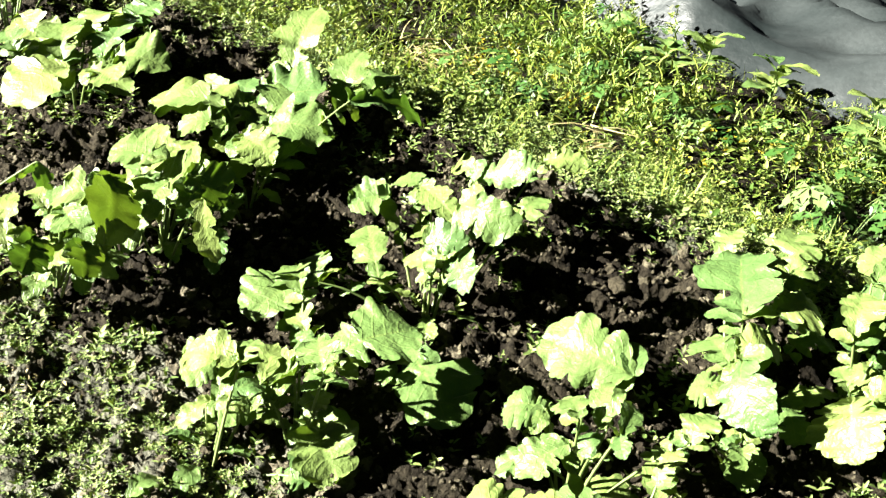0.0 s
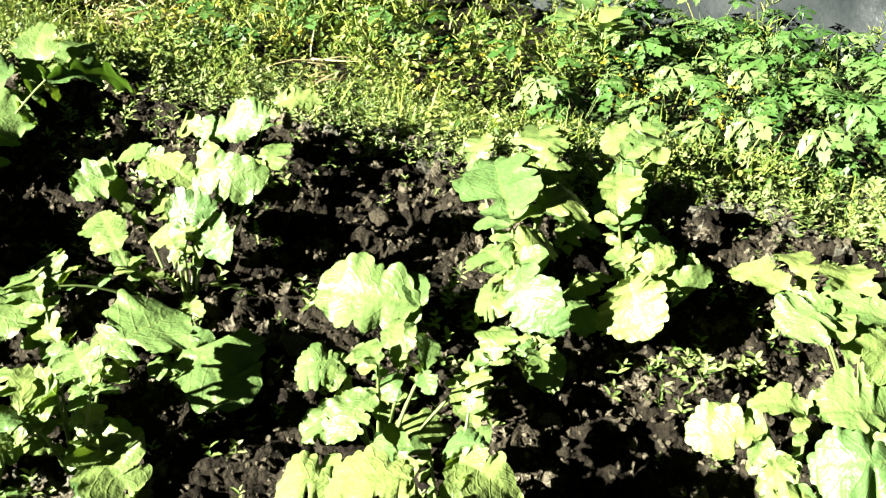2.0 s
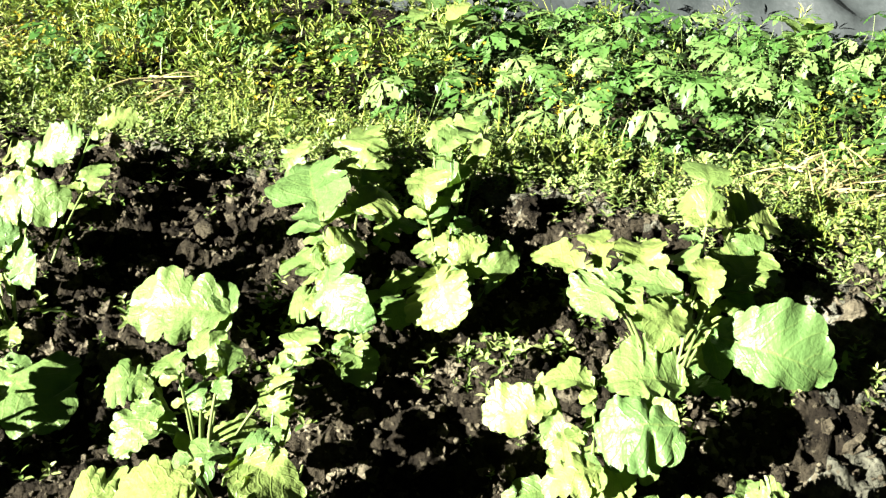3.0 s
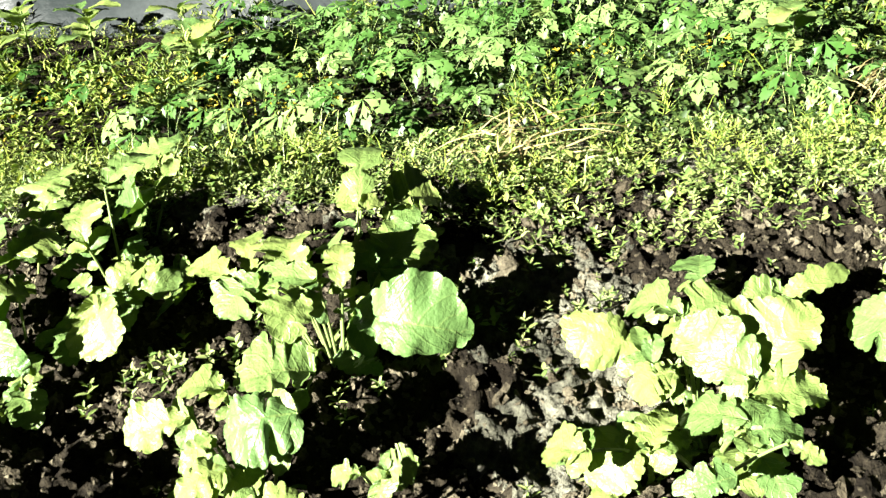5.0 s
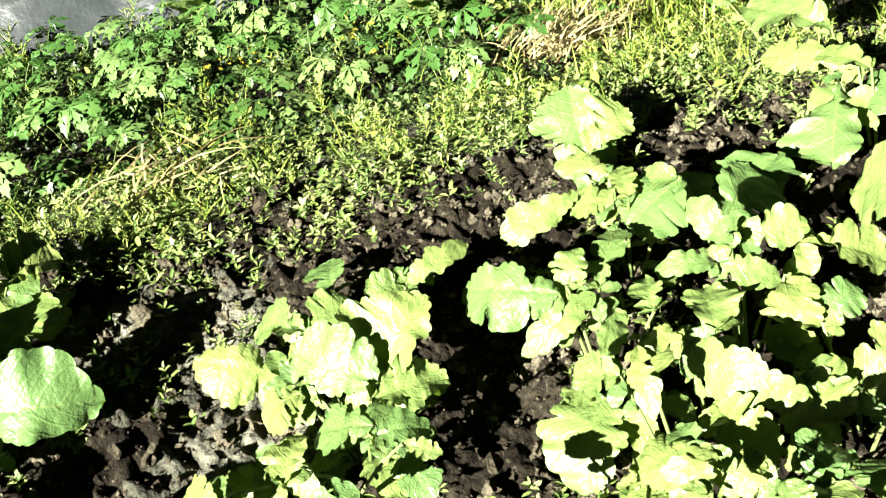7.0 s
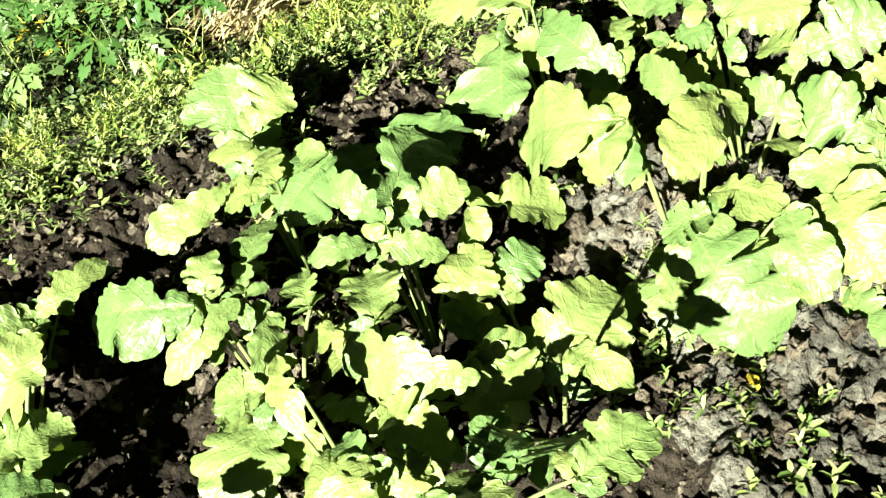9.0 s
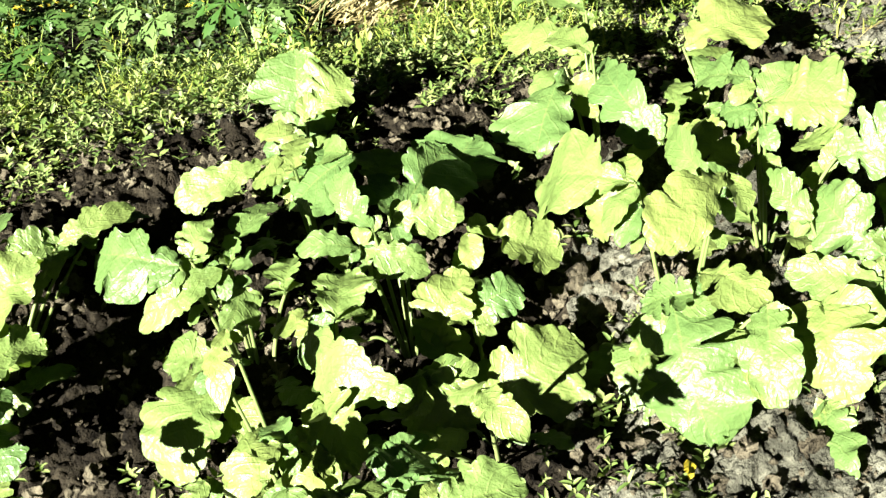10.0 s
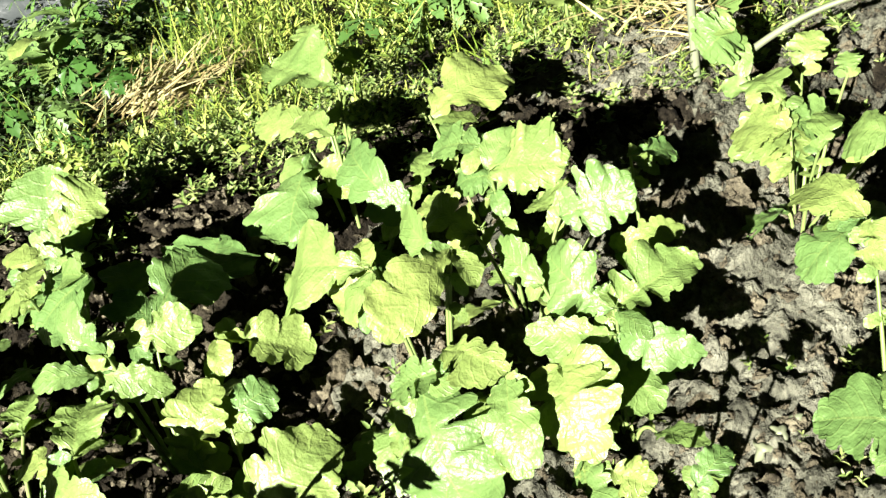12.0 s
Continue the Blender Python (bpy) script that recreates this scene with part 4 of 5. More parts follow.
leaf(p, (7.5, 12.4, 10.6), (13.9, 11.5, 14.9), 4.9, 2.7, 47, 0.02, 0.72, cut=0.6)
leaf(p, (15.8, -4.3, 2.7), (17.4, -11.1, 12.4), 5.4, 5.4, -54)
young_leaves(p, 4)
p = radish_plant((1.810, 0.496, -0.025))
leaf(p, (0.4, -0.2, 16.2), (6.2, -4.9, 16.0), 2.6, 2.2, 52, 0.06, 0.57)
leaf(p, (-2.7, -1.5, 16.9), (-4.3, 3.0, 21.5), 1.4, 2.6, -69, -0.03, 0.57)
leaf(p, (-4.1, -0.4, 14.7), (-9.4, 3.3, 15.7), 1.5, 1.6, -33, -0.04, 0.53)
leaf(p, (-3.6, 0.2, 14.5), (0.9, -5.4, 11.6), 1.8, 1.9, 50, 0.01, 0.50)
leaf(p, (8.5, -2.0, 11.5), (15.2, -9.2, 8.4), 3.7, 3.0, 28, 0.20, 0.69, cut=1.3)
leaf(p, (5.8, 10.7, 12.0), (7.5, 15.1, 16.6), 3.1, 3.8, 20, 0.11, 0.68)
leaf(p, (5.6, 6.8, 12.5), (14.9, 10.2, 15.9), 3.2, 5.7, 40, -0.02, 0.64)
young_leaves(p, 4)
p = radish_plant((1.682, 0.434, -0.056))
leaf(p, (2.3, 0.5, 14.6), (6.8, 6.2, 16.1), 2.6, 3.6, 1, 0.09, 0.52)
leaf(p, (1.2, 3.6, 12.9), (-1.0, 9.2, 11.8), 2.4, 1.6, -16, -0.02, 0.46)
leaf(p, (0.1, 2.5, 13.4), (2.3, -10.4, 11.5), 2.2, 3.8, 57, -0.02, 0.44)
leaf(p, (-2.4, -3.1, 9.5), (-4.5, -12.1, 8.1), 3.6, 2.6, 37, 0.12, 0.49)
young_leaves(p, 4)
p = radish_plant((1.605, 0.378, -0.080))
leaf(p, (-1.5, 12.4, 12.4), (-9.4, 7.9, 7.3), 3.6, 5.9, 1, -0.02, 0.47, cut=0.5)
leaf(p, (0.2, -0.0, 11.5), (-5.2, 4.1, 9.5), 4.1, 3.8, -5, -0.14, 0.56)
leaf(p, (-0.2, 12.2, 10.9), (-3.6, 16.3, 13.0), 2.7, 1.6, 3, -0.06, 0.65)
leaf(p, (-1.5, -3.0, 14.4), (-7.5, -4.7, 11.8), 1.7, 2.9, -10, 0.04, 0.56)
leaf(p, (1.6, -5.7, 13.1), (-3.0, -6.0, 10.9), 2.5, 3.1, -9, 0.04, 0.47)
leaf(p, (-24.7, 2.6, 17.0), (-22.8, 4.9, 18.4), 2.3, 2.3, -16)
leaf(p, (-2.2, 8.0, 17.8), (-5.4, 11.9, 18.0), 2.5, 2.5, -28)
leaf(p, (-0.5, 6.7, 21.2), (-4.7, 1.0, 17.8), 1.5, 1.5, 12)
leaf(p, (-1.8, -15.4, 17.8), (-5.2, -20.9, 18.6), 2.4, 2.4, -7)
leaf(p, (-9.9, -9.1, 19.9), (-12.9, -11.4, 18.2), 1.4, 1.4, 2)
leaf(p, (-5.6, -15.1, 20.5), (-7.1, -18.1, 18.5), 2.0, 2.0, 9)
leaf(p, (2.4, -22.1, 17.8), (8.9, -24.8, 18.8), 2.8, 2.8, 20)
young_leaves(p, 4)
p = radish_plant((1.810, 0.343, -0.063))
leaf(p, (-0.4, 8.9, 7.3), (4.8, 10.0, 13.9), 3.8, 2.8, 31, 0.15, 0.48)
leaf(p, (4.3, 8.1, 9.9), (9.4, 6.4, 11.5), 2.3, 2.9, 37, -0.04, 0.58)
leaf(p, (0.6, 0.1, 5.1), (9.7, -1.9, 9.1), 3.9, 5.9, 36, 0.10, 0.46, cut=0.6)
leaf(p, (-0.2, -0.2, 4.6), (-0.1, -5.4, 2.6), 1.4, 1.1, 57, 0.07, 0.44)
leaf(p, (-13.6, -2.6, 7.9), (-12.6, -7.6, 7.3), 1.6, 2.9, 29, 0.02, 0.60)
leaf(p, (-16.6, -7.6, 9.2), (-11.1, -6.4, 9.5), 3.4, 1.9, 8, 0.11, 0.47)
leaf(p, (-12.3, -13.2, 8.2), (-9.1, -9.8, 8.6), 4.5, 3.3, -2, 0.08, 0.38)
leaf(p, (-5.6, 3.8, 9.8), (-2.9, 0.5, 2.0), 4.4, 4.4, 66)
leaf(p, (-8.5, -11.9, 18.2), (-8.6, -17.5, 16.8), 1.6, 1.6, 23)
young_leaves(p, 4)
p = radish_plant((2.143, 0.542, 0.028))
leaf(p, (0.2, 6.0, 13.8), (-10.4, -0.1, 8.3), 3.6, 6.4, 3, -0.06, 0.72)
leaf(p, (13.7, 17.2, 14.5), (12.8, 32.0, 16.9), 4.2, 6.4, -25, 0.14, 0.67)
leaf(p, (3.2, 5.5, 14.9), (0.8, 19.8, 15.3), 2.5, 3.0, -37, -0.09, 0.66)
leaf(p, (1.1, -9.8, 8.0), (3.9, 5.1, 14.5), 3.8, 2.8, -45, 0.04, 0.40)
leaf(p, (5.3, -7.5, 9.5), (10.5, -1.8, 11.1), 1.4, 2.4, -1, 0.03, 0.55)
leaf(p, (1.8, 2.5, 15.9), (1.7, 11.1, 16.6), 1.8, 2.3, -20, 0.07, 0.55)
leaf(p, (35.7, 56.1, 6.1), (38.8, 60.4, 9.7), 2.8, 2.8, -8)
leaf(p, (21.0, 26.5, 13.4), (25.2, 25.7, 14.8), 1.9, 1.9, 27)
young_leaves(p, 4)
p = radish_plant((2.044, 0.319, -0.040))
leaf(p, (3.1, -3.9, 20.1), (-9.1, -7.2, 18.3), 2.4, 4.3, -42, -0.04, 0.67)
leaf(p, (-1.7, 3.9, 18.0), (-5.2, 16.5, 15.9), 5.5, 4.8, -40, 0.03, 0.64)
leaf(p, (0.2, 6.0, 17.3), (-4.3, 7.5, 10.5), 1.9, 3.1, -34, 0.02, 0.48)
leaf(p, (2.6, -3.4, 18.3), (5.4, 6.8, 20.8), 2.1, 2.0, -63, 0.13, 0.52)
young_leaves(p, 4)
p = radish_plant((2.203, 0.332, -0.012))
leaf(p, (-1.9, -0.5, 19.4), (1.1, -8.8, 20.5), 5.1, 2.9, 42, -0.05, 0.55, cut=0.5)
leaf(p, (-1.3, -9.3, 15.6), (3.1, -15.6, 18.7), 3.9, 3.4, 66, 0.04, 0.56)
leaf(p, (9.2, 21.7, 16.7), (19.8, 17.7, 19.7), 6.5, 6.2, 11, 0.00, 0.64)
leaf(p, (0.5, 2.5, 16.9), (-2.0, 6.4, 15.7), 2.5, 1.9, -22, -0.10, 0.45)
leaf(p, (1.0, -8.1, 14.0), (2.4, -2.3, 14.3), 2.0, 3.5, -22, 0.20, 0.70)
leaf(p, (1.9, 4.5, 19.6), (-0.8, 10.5, 18.7), 2.1, 3.3, -22, 0.02, 0.50)
leaf(p, (21.0, -2.3, 9.1), (25.8, -3.6, 9.3), 3.2, 1.8, 15, -0.12, 0.64)
leaf(p, (-5.0, 0.1, 12.6), (-4.4, 9.4, 15.0), 2.9, 2.9, -30)
young_leaves(p, 4)
p = radish_plant((2.147, 0.153, -0.067))
leaf(p, (0.3, -0.8, 15.5), (8.5, -4.8, 18.1), 3.8, 2.8, 25, 0.17, 0.46)
leaf(p, (0.9, 0.1, 14.6), (0.3, 8.2, 18.9), 4.1, 3.6, -61, -0.08, 0.61)
leaf(p, (-1.6, 6.8, 16.8), (-0.8, 13.8, 19.7), 1.4, 2.6, -61, 0.07, 0.46)
leaf(p, (-0.3, -0.7, 12.6), (-5.8, 6.1, 13.6), 2.7, 1.8, -45, 0.12, 0.64)
leaf(p, (0.4, -0.5, 12.8), (3.0, -8.8, 11.3), 1.8, 2.9, 55, -0.03, 0.44)
leaf(p, (-5.8, 1.9, 11.4), (-10.2, -5.1, 6.2), 4.7, 4.3, 24, -0.01, 0.38)
leaf(p, (-6.7, 0.1, 0.6), (-13.7, -7.0, -3.3), 3.3, 3.6, 29, -0.02, 0.43)
leaf(p, (0.5, 0.8, 8.0), (-0.2, -5.8, 5.7), 2.0, 3.6, 8, 0.02, 0.50)
young_leaves(p, 4)
p = radish_plant((2.005, 0.280, -0.054))
leaf(p, (-1.1, -0.5, 10.0), (-6.3, -10.2, 0.7), 6.8, 4.7, 26, -0.13, 0.54, cut=1.1)
leaf(p, (-0.2, 2.7, 6.7), (-10.5, -0.6, -2.7), 3.4, 6.0, -7, -0.09, 0.66, cut=1.2)
leaf(p, (2.5, -0.8, 12.0), (3.3, -8.6, 12.5), 2.1, 3.6, 15, 0.02, 0.60)
leaf(p, (0.3, -2.1, 11.2), (-3.3, 1.8, 9.8), 2.8, 2.3, -17, 0.13, 0.48)
leaf(p, (3.3, -8.5, 11.1), (-2.2, -14.7, 6.1), 2.8, 2.8, 15)
leaf(p, (5.0, -4.5, 6.0), (-1.2, -13.6, 6.0), 3.4, 3.4, -9)
young_leaves(p, 4)
p = radish_plant((2.109, 0.042, -0.097))
leaf(p, (0.7, 0.5, 2.3), (5.9, 0.1, 4.4), 1.1, 1.4, 35, 0.09, 0.50)
leaf(p, (-14.6, -4.3, 19.9), (-13.7, -7.5, 19.4), 1.7, 1.7, 31)
leaf(p, (-10.7, -9.0, 17.8), (-7.0, -9.6, 19.3), 1.4, 1.4, 20)
p = radish_plant((2.296, 0.228, -0.028))
leaf(p, (3.1, 2.7, 17.2), (8.3, 0.4, 16.1), 1.6, 1.9, 30, 0.20, 0.70)
leaf(p, (-5.9, -1.4, 11.1), (-1.1, -6.7, 13.2), 1.8, 1.8, 32)
p = radish_plant((2.496, 0.161, -0.015))
leaf(p, (7.1, 1.4, 10.4), (-2.7, 6.2, 9.4), 2.7, 4.3, -23, 0.10, 0.45)
leaf(p, (-4.5, -6.0, 13.6), (1.9, -4.7, 15.6), 2.3, 1.3, 4, -0.02, 0.57)
leaf(p, (-13.4, -16.1, 12.7), (-11.5, -7.8, 14.2), 3.9, 2.2, -13, 0.02, 0.54)
leaf(p, (-6.9, -13.2, 8.3), (-14.5, -9.0, 4.8), 3.5, 3.6, -7, -0.16, 0.63)
leaf(p, (1.1, -11.0, 14.1), (0.7, -6.2, 13.4), 4.4, 3.2, -22, -0.07, 0.55)
leaf(p, (3.4, 2.7, 13.7), (7.9, 10.1, 15.2), 2.4, 3.6, -13, -0.07, 0.68)
leaf(p, (1.4, 0.9, 11.9), (0.6, 8.3, 11.5), 4.6, 3.6, -21, 0.06, 0.45)
leaf(p, (3.3, 1.9, 12.0), (7.2, -2.3, 11.4), 3.2, 4.5, 19, 0.09, 0.49)
leaf(p, (4.4, 2.7, 9.6), (1.2, 5.6, 7.7), 3.7, 2.5, -18, -0.03, 0.48)
leaf(p, (15.4, 7.5, 12.6), (19.4, 8.1, 16.6), 2.5, 2.5, 12)
leaf(p, (11.3, 14.2, 19.1), (7.4, 16.7, 17.0), 4.5, 4.5, -31)
leaf(p, (14.6, 0.9, 13.5), (17.1, 2.3, 15.2), 1.6, 1.6, 1)
young_leaves(p, 4)
p = radish_plant((2.230, -0.101, -0.112))
leaf(p, (0.7, 0.3, 10.7), (-2.1, 7.8, 9.6), 4.4, 4.8, -16, -0.03, 0.38)
leaf(p, (10.5, 8.4, 24.2), (7.4, 4.8, 21.4), 2.4, 2.4, 6)
p = radish_plant((-0.249, 1.620, -0.005))
leaf(p, (-1.1, 9.8, 13.7), (-25.3, 10.3, 11.4), 4.3, 7.6, -20, -0.12, 0.56)
leaf(p, (2.5, 4.9, 6.1), (8.4, 19.1, 10.6), 7.1, 4.0, 4, 0.02, 0.62)
leaf(p, (-2.0, 11.8, 10.3), (3.1, 24.9, 14.4), 7.9, 5.1, 5, 0.05, 0.59)
leaf(p, (-1.0, -17.8, 10.7), (-10.2, -19.1, 8.2), 7.8, 9.3, -13, 0.07, 0.52)
young_leaves(p, 4)
p = radish_plant((-0.394, 1.442, -0.069))
leaf(p, (3.6, -1.2, 14.4), (6.7, -15.0, 10.9), 2.4, 4.1, 11, -0.05, 0.38)
leaf(p, (-0.8, 0.3, 13.9), (3.0, -15.2, 10.1), 3.5, 4.9, 8, 0.20, 0.54)
leaf(p, (0.2, -7.5, 14.3), (-10.0, -9.3, 11.7), 6.6, 4.4, -12, 0.15, 0.49)
leaf(p, (-1.5, -6.8, 8.7), (2.1, -20.5, 5.3), 2.4, 3.2, 9, 0.02, 0.54)
leaf(p, (5.0, 2.3, 18.4), (-5.7, 3.5, 17.2), 3.8, 6.2, -21, -0.02, 0.55)
leaf(p, (15.2, 0.3, 10.3), (19.2, -10.7, 7.5), 2.0, 2.8, 9, -0.00, 0.48)
leaf(p, (-0.0, -18.1, 11.3), (-1.7, -26.7, 8.3), 3.0, 5.3, 7, 0.05, 0.40)
young_leaves(p, 4)


# ---- lobed weeds: a tuft of deeply cut leaves on thin stalks ----
def crowfoot_leaf(size, seed):
    """A leaf of five toothed leaflets spread from one point, from its base along +y."""
    r = np.random.RandomState(seed)
    verts, faces = [], []
    for ang, long in ((-1.75, 0.6), (-0.85, 0.9), (0.0, 1.0), (0.85, 0.9), (1.75, 0.6)):
        ang, long = ang + r.uniform(-0.1, 0.1), long * r.uniform(0.9, 1.08)
        c, s = np.cos(ang), np.sin(ang)
        k, wide, fold = len(verts), 0.21 * r.uniform(0.85, 1.2), r.uniform(-0.1, 0.3)
        line = [(0, 0.02), (0.16, 0.20), (0.55, 0.42), (0.92, 0.50), (0.72, 0.56), (1.0, 0.70), (0.70, 0.73), (0.66, 0.86), (0.36, 0.86), (0.0, 1.0)]
        line += [(-px, py) for px, py in line[-2:0:-1]]
        for px, py in line + [(0, 0.35), (0, 0.66)]:
            x, y = px * wide, py * long
            z = fold * abs(px) * wide * 2 - 0.28 * py * py + 0.012 * r.uniform(-1, 1)
            verts.append((size * (x * c + y * s), size * (y * c - x * s), size * z))
        n = len(line)
        low, high = k + n, k + n + 1
        for q in range(n):
            a, b = line[q], line[(q + 1) % n]
            faces.append((low if (a[1] + b[1]) / 2 < 0.56 else high, k + q, k + (q + 1) % n))
        faces += [(low, k + 2, high), (low, high, k + n - 2)]
    return np.array(verts), faces


def lobed_weed(spread_cm, height_cm, count, seed):
    r = random.Random(seed)
    plant = tagged(new("lobed_weed"), "green weed with deeply cut leaves growing in grass", "weed", "lobed weeds")
    for i in range(count):
        a = 6.283 * (i + r.uniform(0, 0.7)) / count
        d, h = spread_cm / 100 * r.uniform(0.3, 1.0), height_cm / 100 * r.uniform(0.3, 1.0)
        at = Vector((d * math.cos(a), d * math.sin(a), h))
        verts, faces = crowfoot_leaf(r.uniform(0.048, 0.078), seed * 20 + i)
        m = np.array((Matrix.Rotation(r.uniform(0.0, 0.5), 3, Vector((0.75, -0.65, 0))) @ Euler((r.uniform(-0.2, 0.2), r.uniform(-0.25, 0.25), a - 1.57 + r.uniform(-0.5, 0.5))).to_matrix()))
        leaf = new("leaf", mesh_from("leaf", verts @ m.T + np.array(at), faces, CROWFOOT))
        leaf.parent = plant
        st = new("stalk", stalk((0.1 * at.x, 0.1 * at.y, -0.02), at, 0.01, 0.0008, 0.0005))
        st.parent = plant
    return plant


kinds = [lobed_weed(8, 13, 4, 301), lobed_weed(9, 16, 5, 302), lobed_weed(7, 11, 3, 303), lobed_weed(9, 14, 4, 304)]
r = random.Random(77)
spots = []
while len(spots) < 92:
    u, v = r.uniform(-1.4, 2.6), r.uniform(0.36, 1.5)
    thick = 1.0 if -0.25 < u < 1.35 else 0.15 if v < 1.2 else 0.5
    if by_film(u, v) < 0.2 and v < film_edge(u) + 0.02 and r.random() < thick * min(1, (v - 0.3) / 0.4) and all((u - a) ** 2 + (v - b) ** 2 > 0.085 ** 2 for a, b in spots):
        spots.append((u, v))
for i, (u, v) in enumerate(spots):
    x, y = xy_of(u, v)
    m = Matrix.Translation((x, y, float(base_z(x, y)))) @ Matrix.Rotation(r.uniform(-0.6, 0.6), 4, "Z") @ Matrix.Diagonal((1, 1, r.uniform(0.7, 1.15), 1))
    if i < 4:
        kinds[i].matrix_basis = m
    else:
        copy_thing(kinds[i % 4], m)


# ---- broad pointed weeds by the film ----
def pointed_weed(x, y, height, count, seed):
    r = random.Random(seed)
    plant = tagged(new("broad_leaved_weed"), "upright weed with pale pointed leaves beside grey film", "weed", "broad weeds")
    plant.location = (x, y, float(base_z(x, y)))
    stem = new("stem", stalk((0, 0, -0.02), (0.01, 0, height), 0.0, 0.004, 0.0025, name="stem"))
    stem.parent = plant
    for i in range(count):
        a, z = 2.4 * i + r.uniform(-0.3, 0.3), height * (0.45 + 0.55 * i / max(1, count - 1))
        n = r.uniform(0.08, 0.125)
        verts, faces, uv = leaf_shape(n, n * 0.27, n * 0.27, 0.1, 0.1, 0.03, 0.0, seed * 9 + i, 24, 6)
        m = np.array(Euler((r.uniform(0.0, 0.6), 0, a)).to_matrix())
        leaf = new("leaf", leaf_mesh(verts @ m.T + np.array((0, 0, z)), faces, uv, RADISH))
        leaf.parent = plant
    return plant


for n, (x, y, h, c) in enumerate(((0.80, 2.96, 0.17, 9), (0.48, 2.91, 0.16, 9), (1.05, 2.81, 0.16, 8), (0.62, 3.14, 0.16, 8), (2.28, 1.76, 0.15, 7), (2.43, 1.95, 0.16, 6), (1.05, 2.55, 0.12, 6), (1.95, 2.35, 0.15, 6), (2.80, 0.44, 0.13, 9), (2.73, 0.70, 0.10, 6), (2.92, 0.36, 0.14, 9), (2.86, 0.62, 0.10, 7))):
    pointed_weed(x, y, h, c, 500 + n)


# ---- dry straw, dead leaves, stalks ----
def straw_patch(cx, cy, radius, n, label, way=0.4, wild=0.4):
    g = np.random.RandomState(int(cx * 100) + 400)
    x, y = cx + radius * 0.7 * g.normal(0, 0.6, n), cy + radius * 0.7 * g.normal(0, 0.6, n)
    z = base_z(x, y) + g.uniform(0.02, 0.09, n)
    s = g.uniform(0.05, 0.14, n)
    me = strewn("straw", BLADE, BLADE_FACES, np.stack([x, y, z], -1), turns(way + g.normal(0, wild, n), g.normal(0.05, 0.25, n), g.normal(0, 0.6, n)),
                np.stack([np.full(n, 0.0038), s, s], -1), STRAW)
    return tagged(new("dry_straw", me), label, "straw", kind="stuff")


straw_patch(2.34, 1.40, 0.15, 520, "heap of dry yellow straw lying among weeds", -1.2)
straw_patch(0.32, 2.12, 0.07, 22, "withered brown grass at the edge of the bed", -1.0, 0.9)
straw_patch(1.45, 1.42, 0.13, 70, "thin dry stalks lying on trampled soil", -1.0, 1.0)
straw_patch(2.72, 0.46, 0.12, 90, "dry stalks and straw round a tall weed", -0.2, 0.8)
straw_patch(-0.12, 2.65, 0.14, 130, "patch of dry straw-coloured grass in the weeds", -0.5, 1.2)


# ---- crumbs and clods of soil ----
def lump(seed, level=1):
    bm = bmesh.new()
    bmesh.ops.create_icosphere(bm, subdivisions=level, radius=1.0)
    g = random.Random(seed)
    off = Vector((g.uniform(-9, 9), g.uniform(-9, 9), g.uniform(-9, 9)))
    for v in bm.verts:
        v.co *= 0.75 + 0.9 * noise.noise(v.co * 1.3 + off) + 0.7 * noise.noise(v.co * 3.1 - off)
        v.co.z *= 0.75
    verts, faces = np.array([v.co[:] for v in bm.verts]), [[v.index for v in f.verts] for f in bm.faces]
    bm.free()
    return verts, faces


def on_bed(n, g, vlo=-1.35, vhi=0.02):
    u, v = g.uniform(-1.9, 3.1, n), g.uniform(vlo, vhi, n)
    return xy_of(u, v)


g = np.random.RandomState(21)
crumbs = []
for k in range(6):
    n = 6000
    x, y = on_bed(n, g, -1.15)
    s = 0.0014 + 0.006 * g.rand(n) ** 2.2
    verts, faces = lump(40 + k)
    z = ground_z(x, y) + 0.1 * s
    crumbs.append(strewn("crumbs", verts, faces, np.stack([x, y, z], -1), turns(g.uniform(0, 6.28, n), g.uniform(-1, 1, n), g.uniform(-1, 1, n)), np.stack([s, s * g.uniform(0.6, 1.1, n), s * g.uniform(0.5, 1.0, n)], -1), CLOD))
for me in crumbs:
    tagged(new("soil_crumbs", me), "fine dry crumbs of grey-brown soil, kept pale as sunlit grains", "soil", kind="stuff")

for k in range(8):
    n = 1150
    x, y = on_bed(n, g, -1.1)
    s = 0.004 + 0.013 * g.rand(n) ** 1.8
    verts, faces = lump(140 + k, 2)
    z = ground_z(x, y) + 0.05 * s
    me = strewn("lumps", verts, faces, np.stack([x, y, z], -1), turns(g.uniform(0, 6.28, n), g.uniform(-1, 1, n), g.uniform(-1, 1, n)), np.stack([s, s * g.uniform(0.6, 1.1, n), s * g.uniform(0.5, 1.0, n)], -1), CLOD, False)
    tagged(new("soil_lumps", me), "rough lumps of dug soil on the bed", "soil", kind="stuff")

shapes = []
for k in range(10):
    verts, faces = lump(80 + k, 2)
    shapes.append(mesh_from("clod", verts, faces, CLOD))
xs, ys = on_bed(300, g, -1.0, -0.02)
for i in range(300):
    x, y = float(xs[i]), float(ys[i])
    s = 0.011 + 0.019 * g.rand() ** 2
    c = new("clod", shapes[i % 10])
    c.parent = ground
    c.matrix_basis = Matrix.Translation((x, y, float(ground_z(x, y)) + 0.05 * s)) @ Euler(tuple(g.uniform(0, 6.28, 3))).to_matrix().to_4x4() @ Matrix.Diagonal((s, s * g.uniform(0.7, 1.1), s * g.uniform(0.6, 1.0), 1))


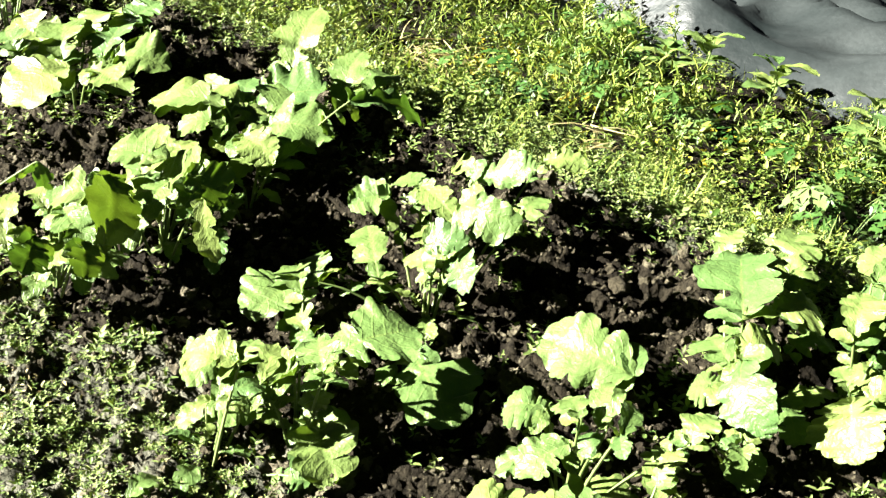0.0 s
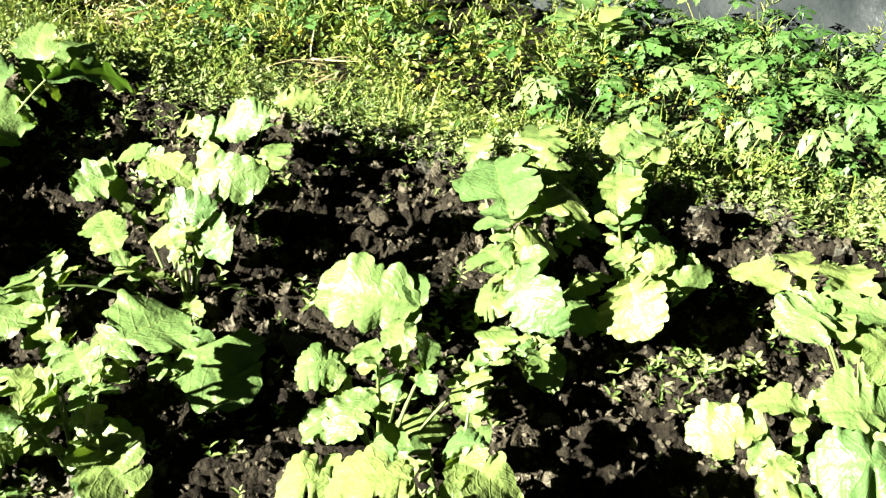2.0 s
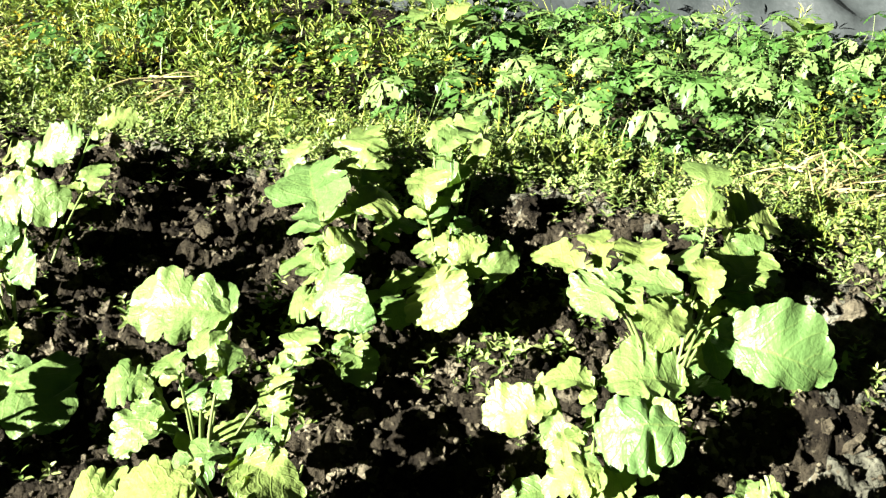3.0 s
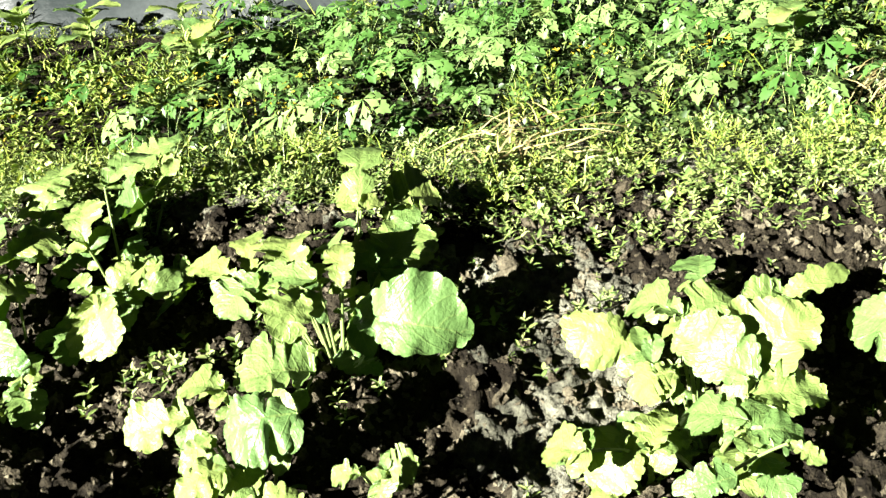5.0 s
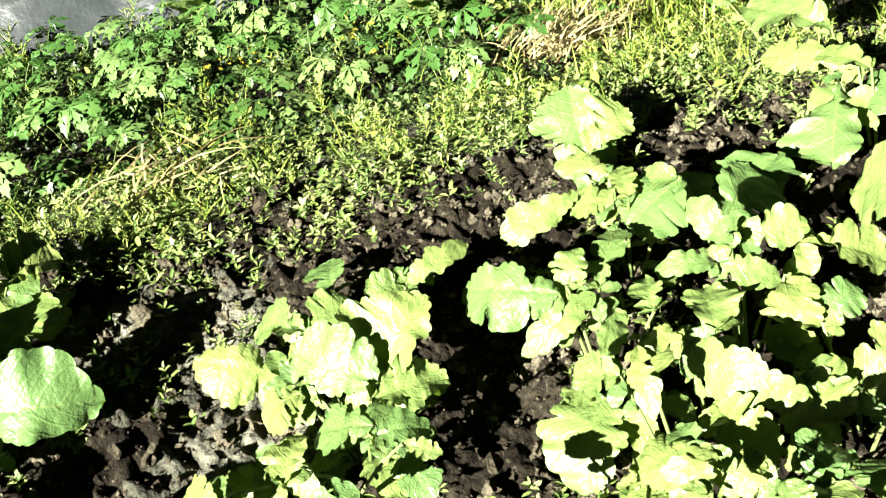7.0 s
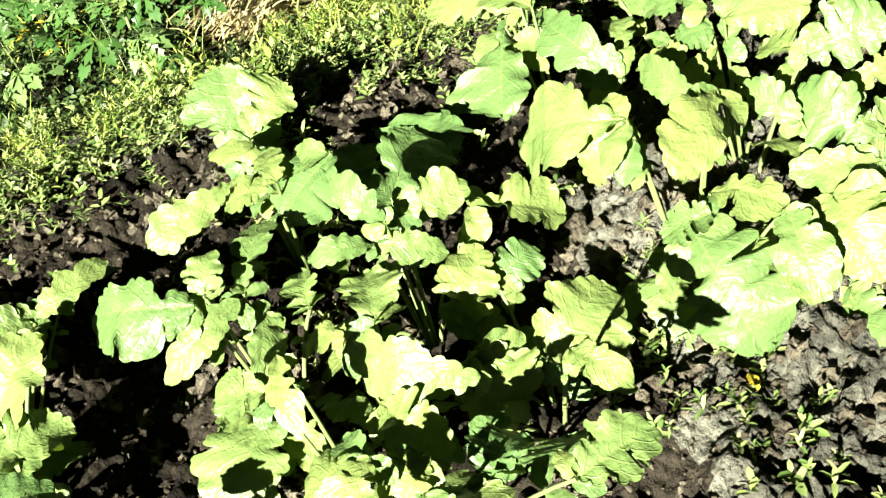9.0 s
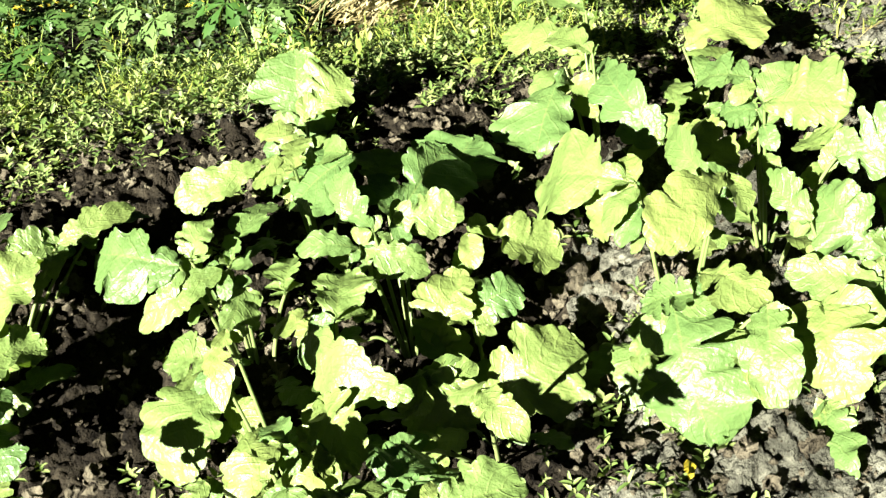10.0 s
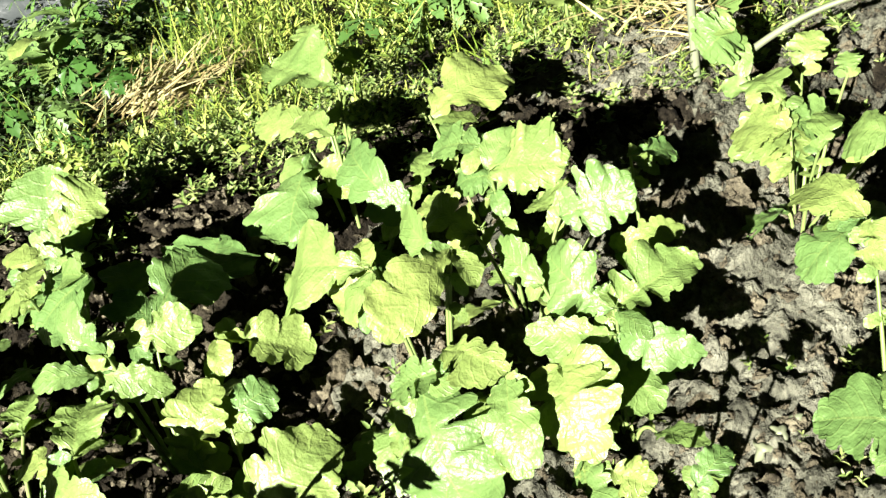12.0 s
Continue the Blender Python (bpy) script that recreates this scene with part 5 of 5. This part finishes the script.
# ---- tall pale weed stems and lying stalks by the far bed ----
PALE = leaf_material("pale_dry_stem", (0.068, 0.076, 0.048), (0.088, 0.096, 0.06), (0.108, 0.116, 0.076), False, 0.5, 0.1)


def tall_weed(x, y, top, branches, seed):
    r = random.Random(seed)
    z = float(base_z(x, y))
    plant = tagged(new("tall_weed"), "tall weed with a thick pale stem on cracked soil", "weed")
    plant.location = (x, y, z)
    st = new("stem", stalk((0, 0, -0.02), top, 0.0, 0.0068, 0.0048, PALE, "stem"))
    st.parent = plant
    for i, (f, d) in enumerate(branches):
        a = Vector(top) * f
        br = new("branch", stalk(a, a + Vector(d), 0.01, 0.003, 0.0015, PALE, "branch"))
        br.parent = plant
        n = r.uniform(0.06, 0.09)
        verts, faces, uv = leaf_shape(n, n * 0.3, n * 0.3, 0.1, 0.1, 0.04, 0.3, seed + i, 30, 8)
        m = np.array(Euler((r.uniform(0.2, 0.7), 0, math.atan2(-d[0], d[1]))).to_matrix())
        lf = new("leaf", leaf_mesh(verts @ m.T + np.array(a + Vector(d)), faces, uv, RADISH))
        lf.parent = plant
    return plant


tall_weed(2.634, 0.386, (-0.02, -0.02, 0.34), ((0.4, (0.05, -0.05, 0.05)), (0.55, (-0.05, 0.03, 0.05)), (0.7, (0.06, 0.03, 0.05)), (0.8, (0.02, -0.07, 0.03))), 610)
for n, (a, b, r0) in enumerate((((2.61, 0.28, 0.15), (2.66, 0.17, 0.21), 0.005), ((2.70, 0.22, 0.04), (2.82, 0.15, 0.06), 0.005), ((2.67, 0.26, 0.10), (2.67, 0.21, 0.01), 0.004), ((2.60, 0.50, 0.05), (2.64, 0.39, 0.04), 0.002))):
    tagged(new("dry_stalk", stalk(a, b, 0.008, r0, r0 * 0.7, PALE, "dry_stalk")), "pale dry plant stalk lying over the soil", "stalk", "dry stalks")


# ---- pale stones and a fallen yellow leaf ----
for n, (x, y, s) in enumerate(((1.745, 1.01, 0.011), (2.21, 0.032, 0.012), (2.232, 0.026, 0.010), (2.255, 0.021, 0.009), (1.70, 1.02, 0.006), (1.52, 0.62, 0.007))):
    verts, faces = lump(700 + n, 2)
    me = mesh_from("stone", verts * s, faces, PALE)
    st = tagged(new("stone", me), "small pale stone lying on the soil", "stone", "pale stones")
    st.location = (x, y, float(ground_z(x, y)) + 0.5 * s)
verts, faces, uv = leaf_shape(0.022, 0.006, 0.006, 0.1, 0.1, 0.05, 0.2, 720, 12, 6)
fallen = tagged(new("fallen_leaf", leaf_mesh(verts, faces, uv, YELLOW)), "tiny yellow fallen leaf on dark soil", "leaf")
fallen.location, fallen.rotation_euler = (1.903, 0.167, float(ground_z(1.903, 0.167)) + 0.012), (0.3, 0.2, -0.7)


# ---- unseen plants added to the near rows, at the bed's end, for shade ----
rows_of = [ob for ob in scene.objects if ob.name.split(".")[0] == "radish_plant"]
for k, (x, y, turn) in enumerate(((-0.80, 1.40, 1.0), (-1.12, 1.78, 2.6), (-1.02, 2.12, 0.4), (-0.74, 1.10, 2.0), (-0.98, 1.26, 3.6))):
    copy_thing(rows_of[2 + k % 4], Matrix.Translation((x, y, float(base_z(x, y)))) @ Matrix.Rotation(turn, 4, "Z"))
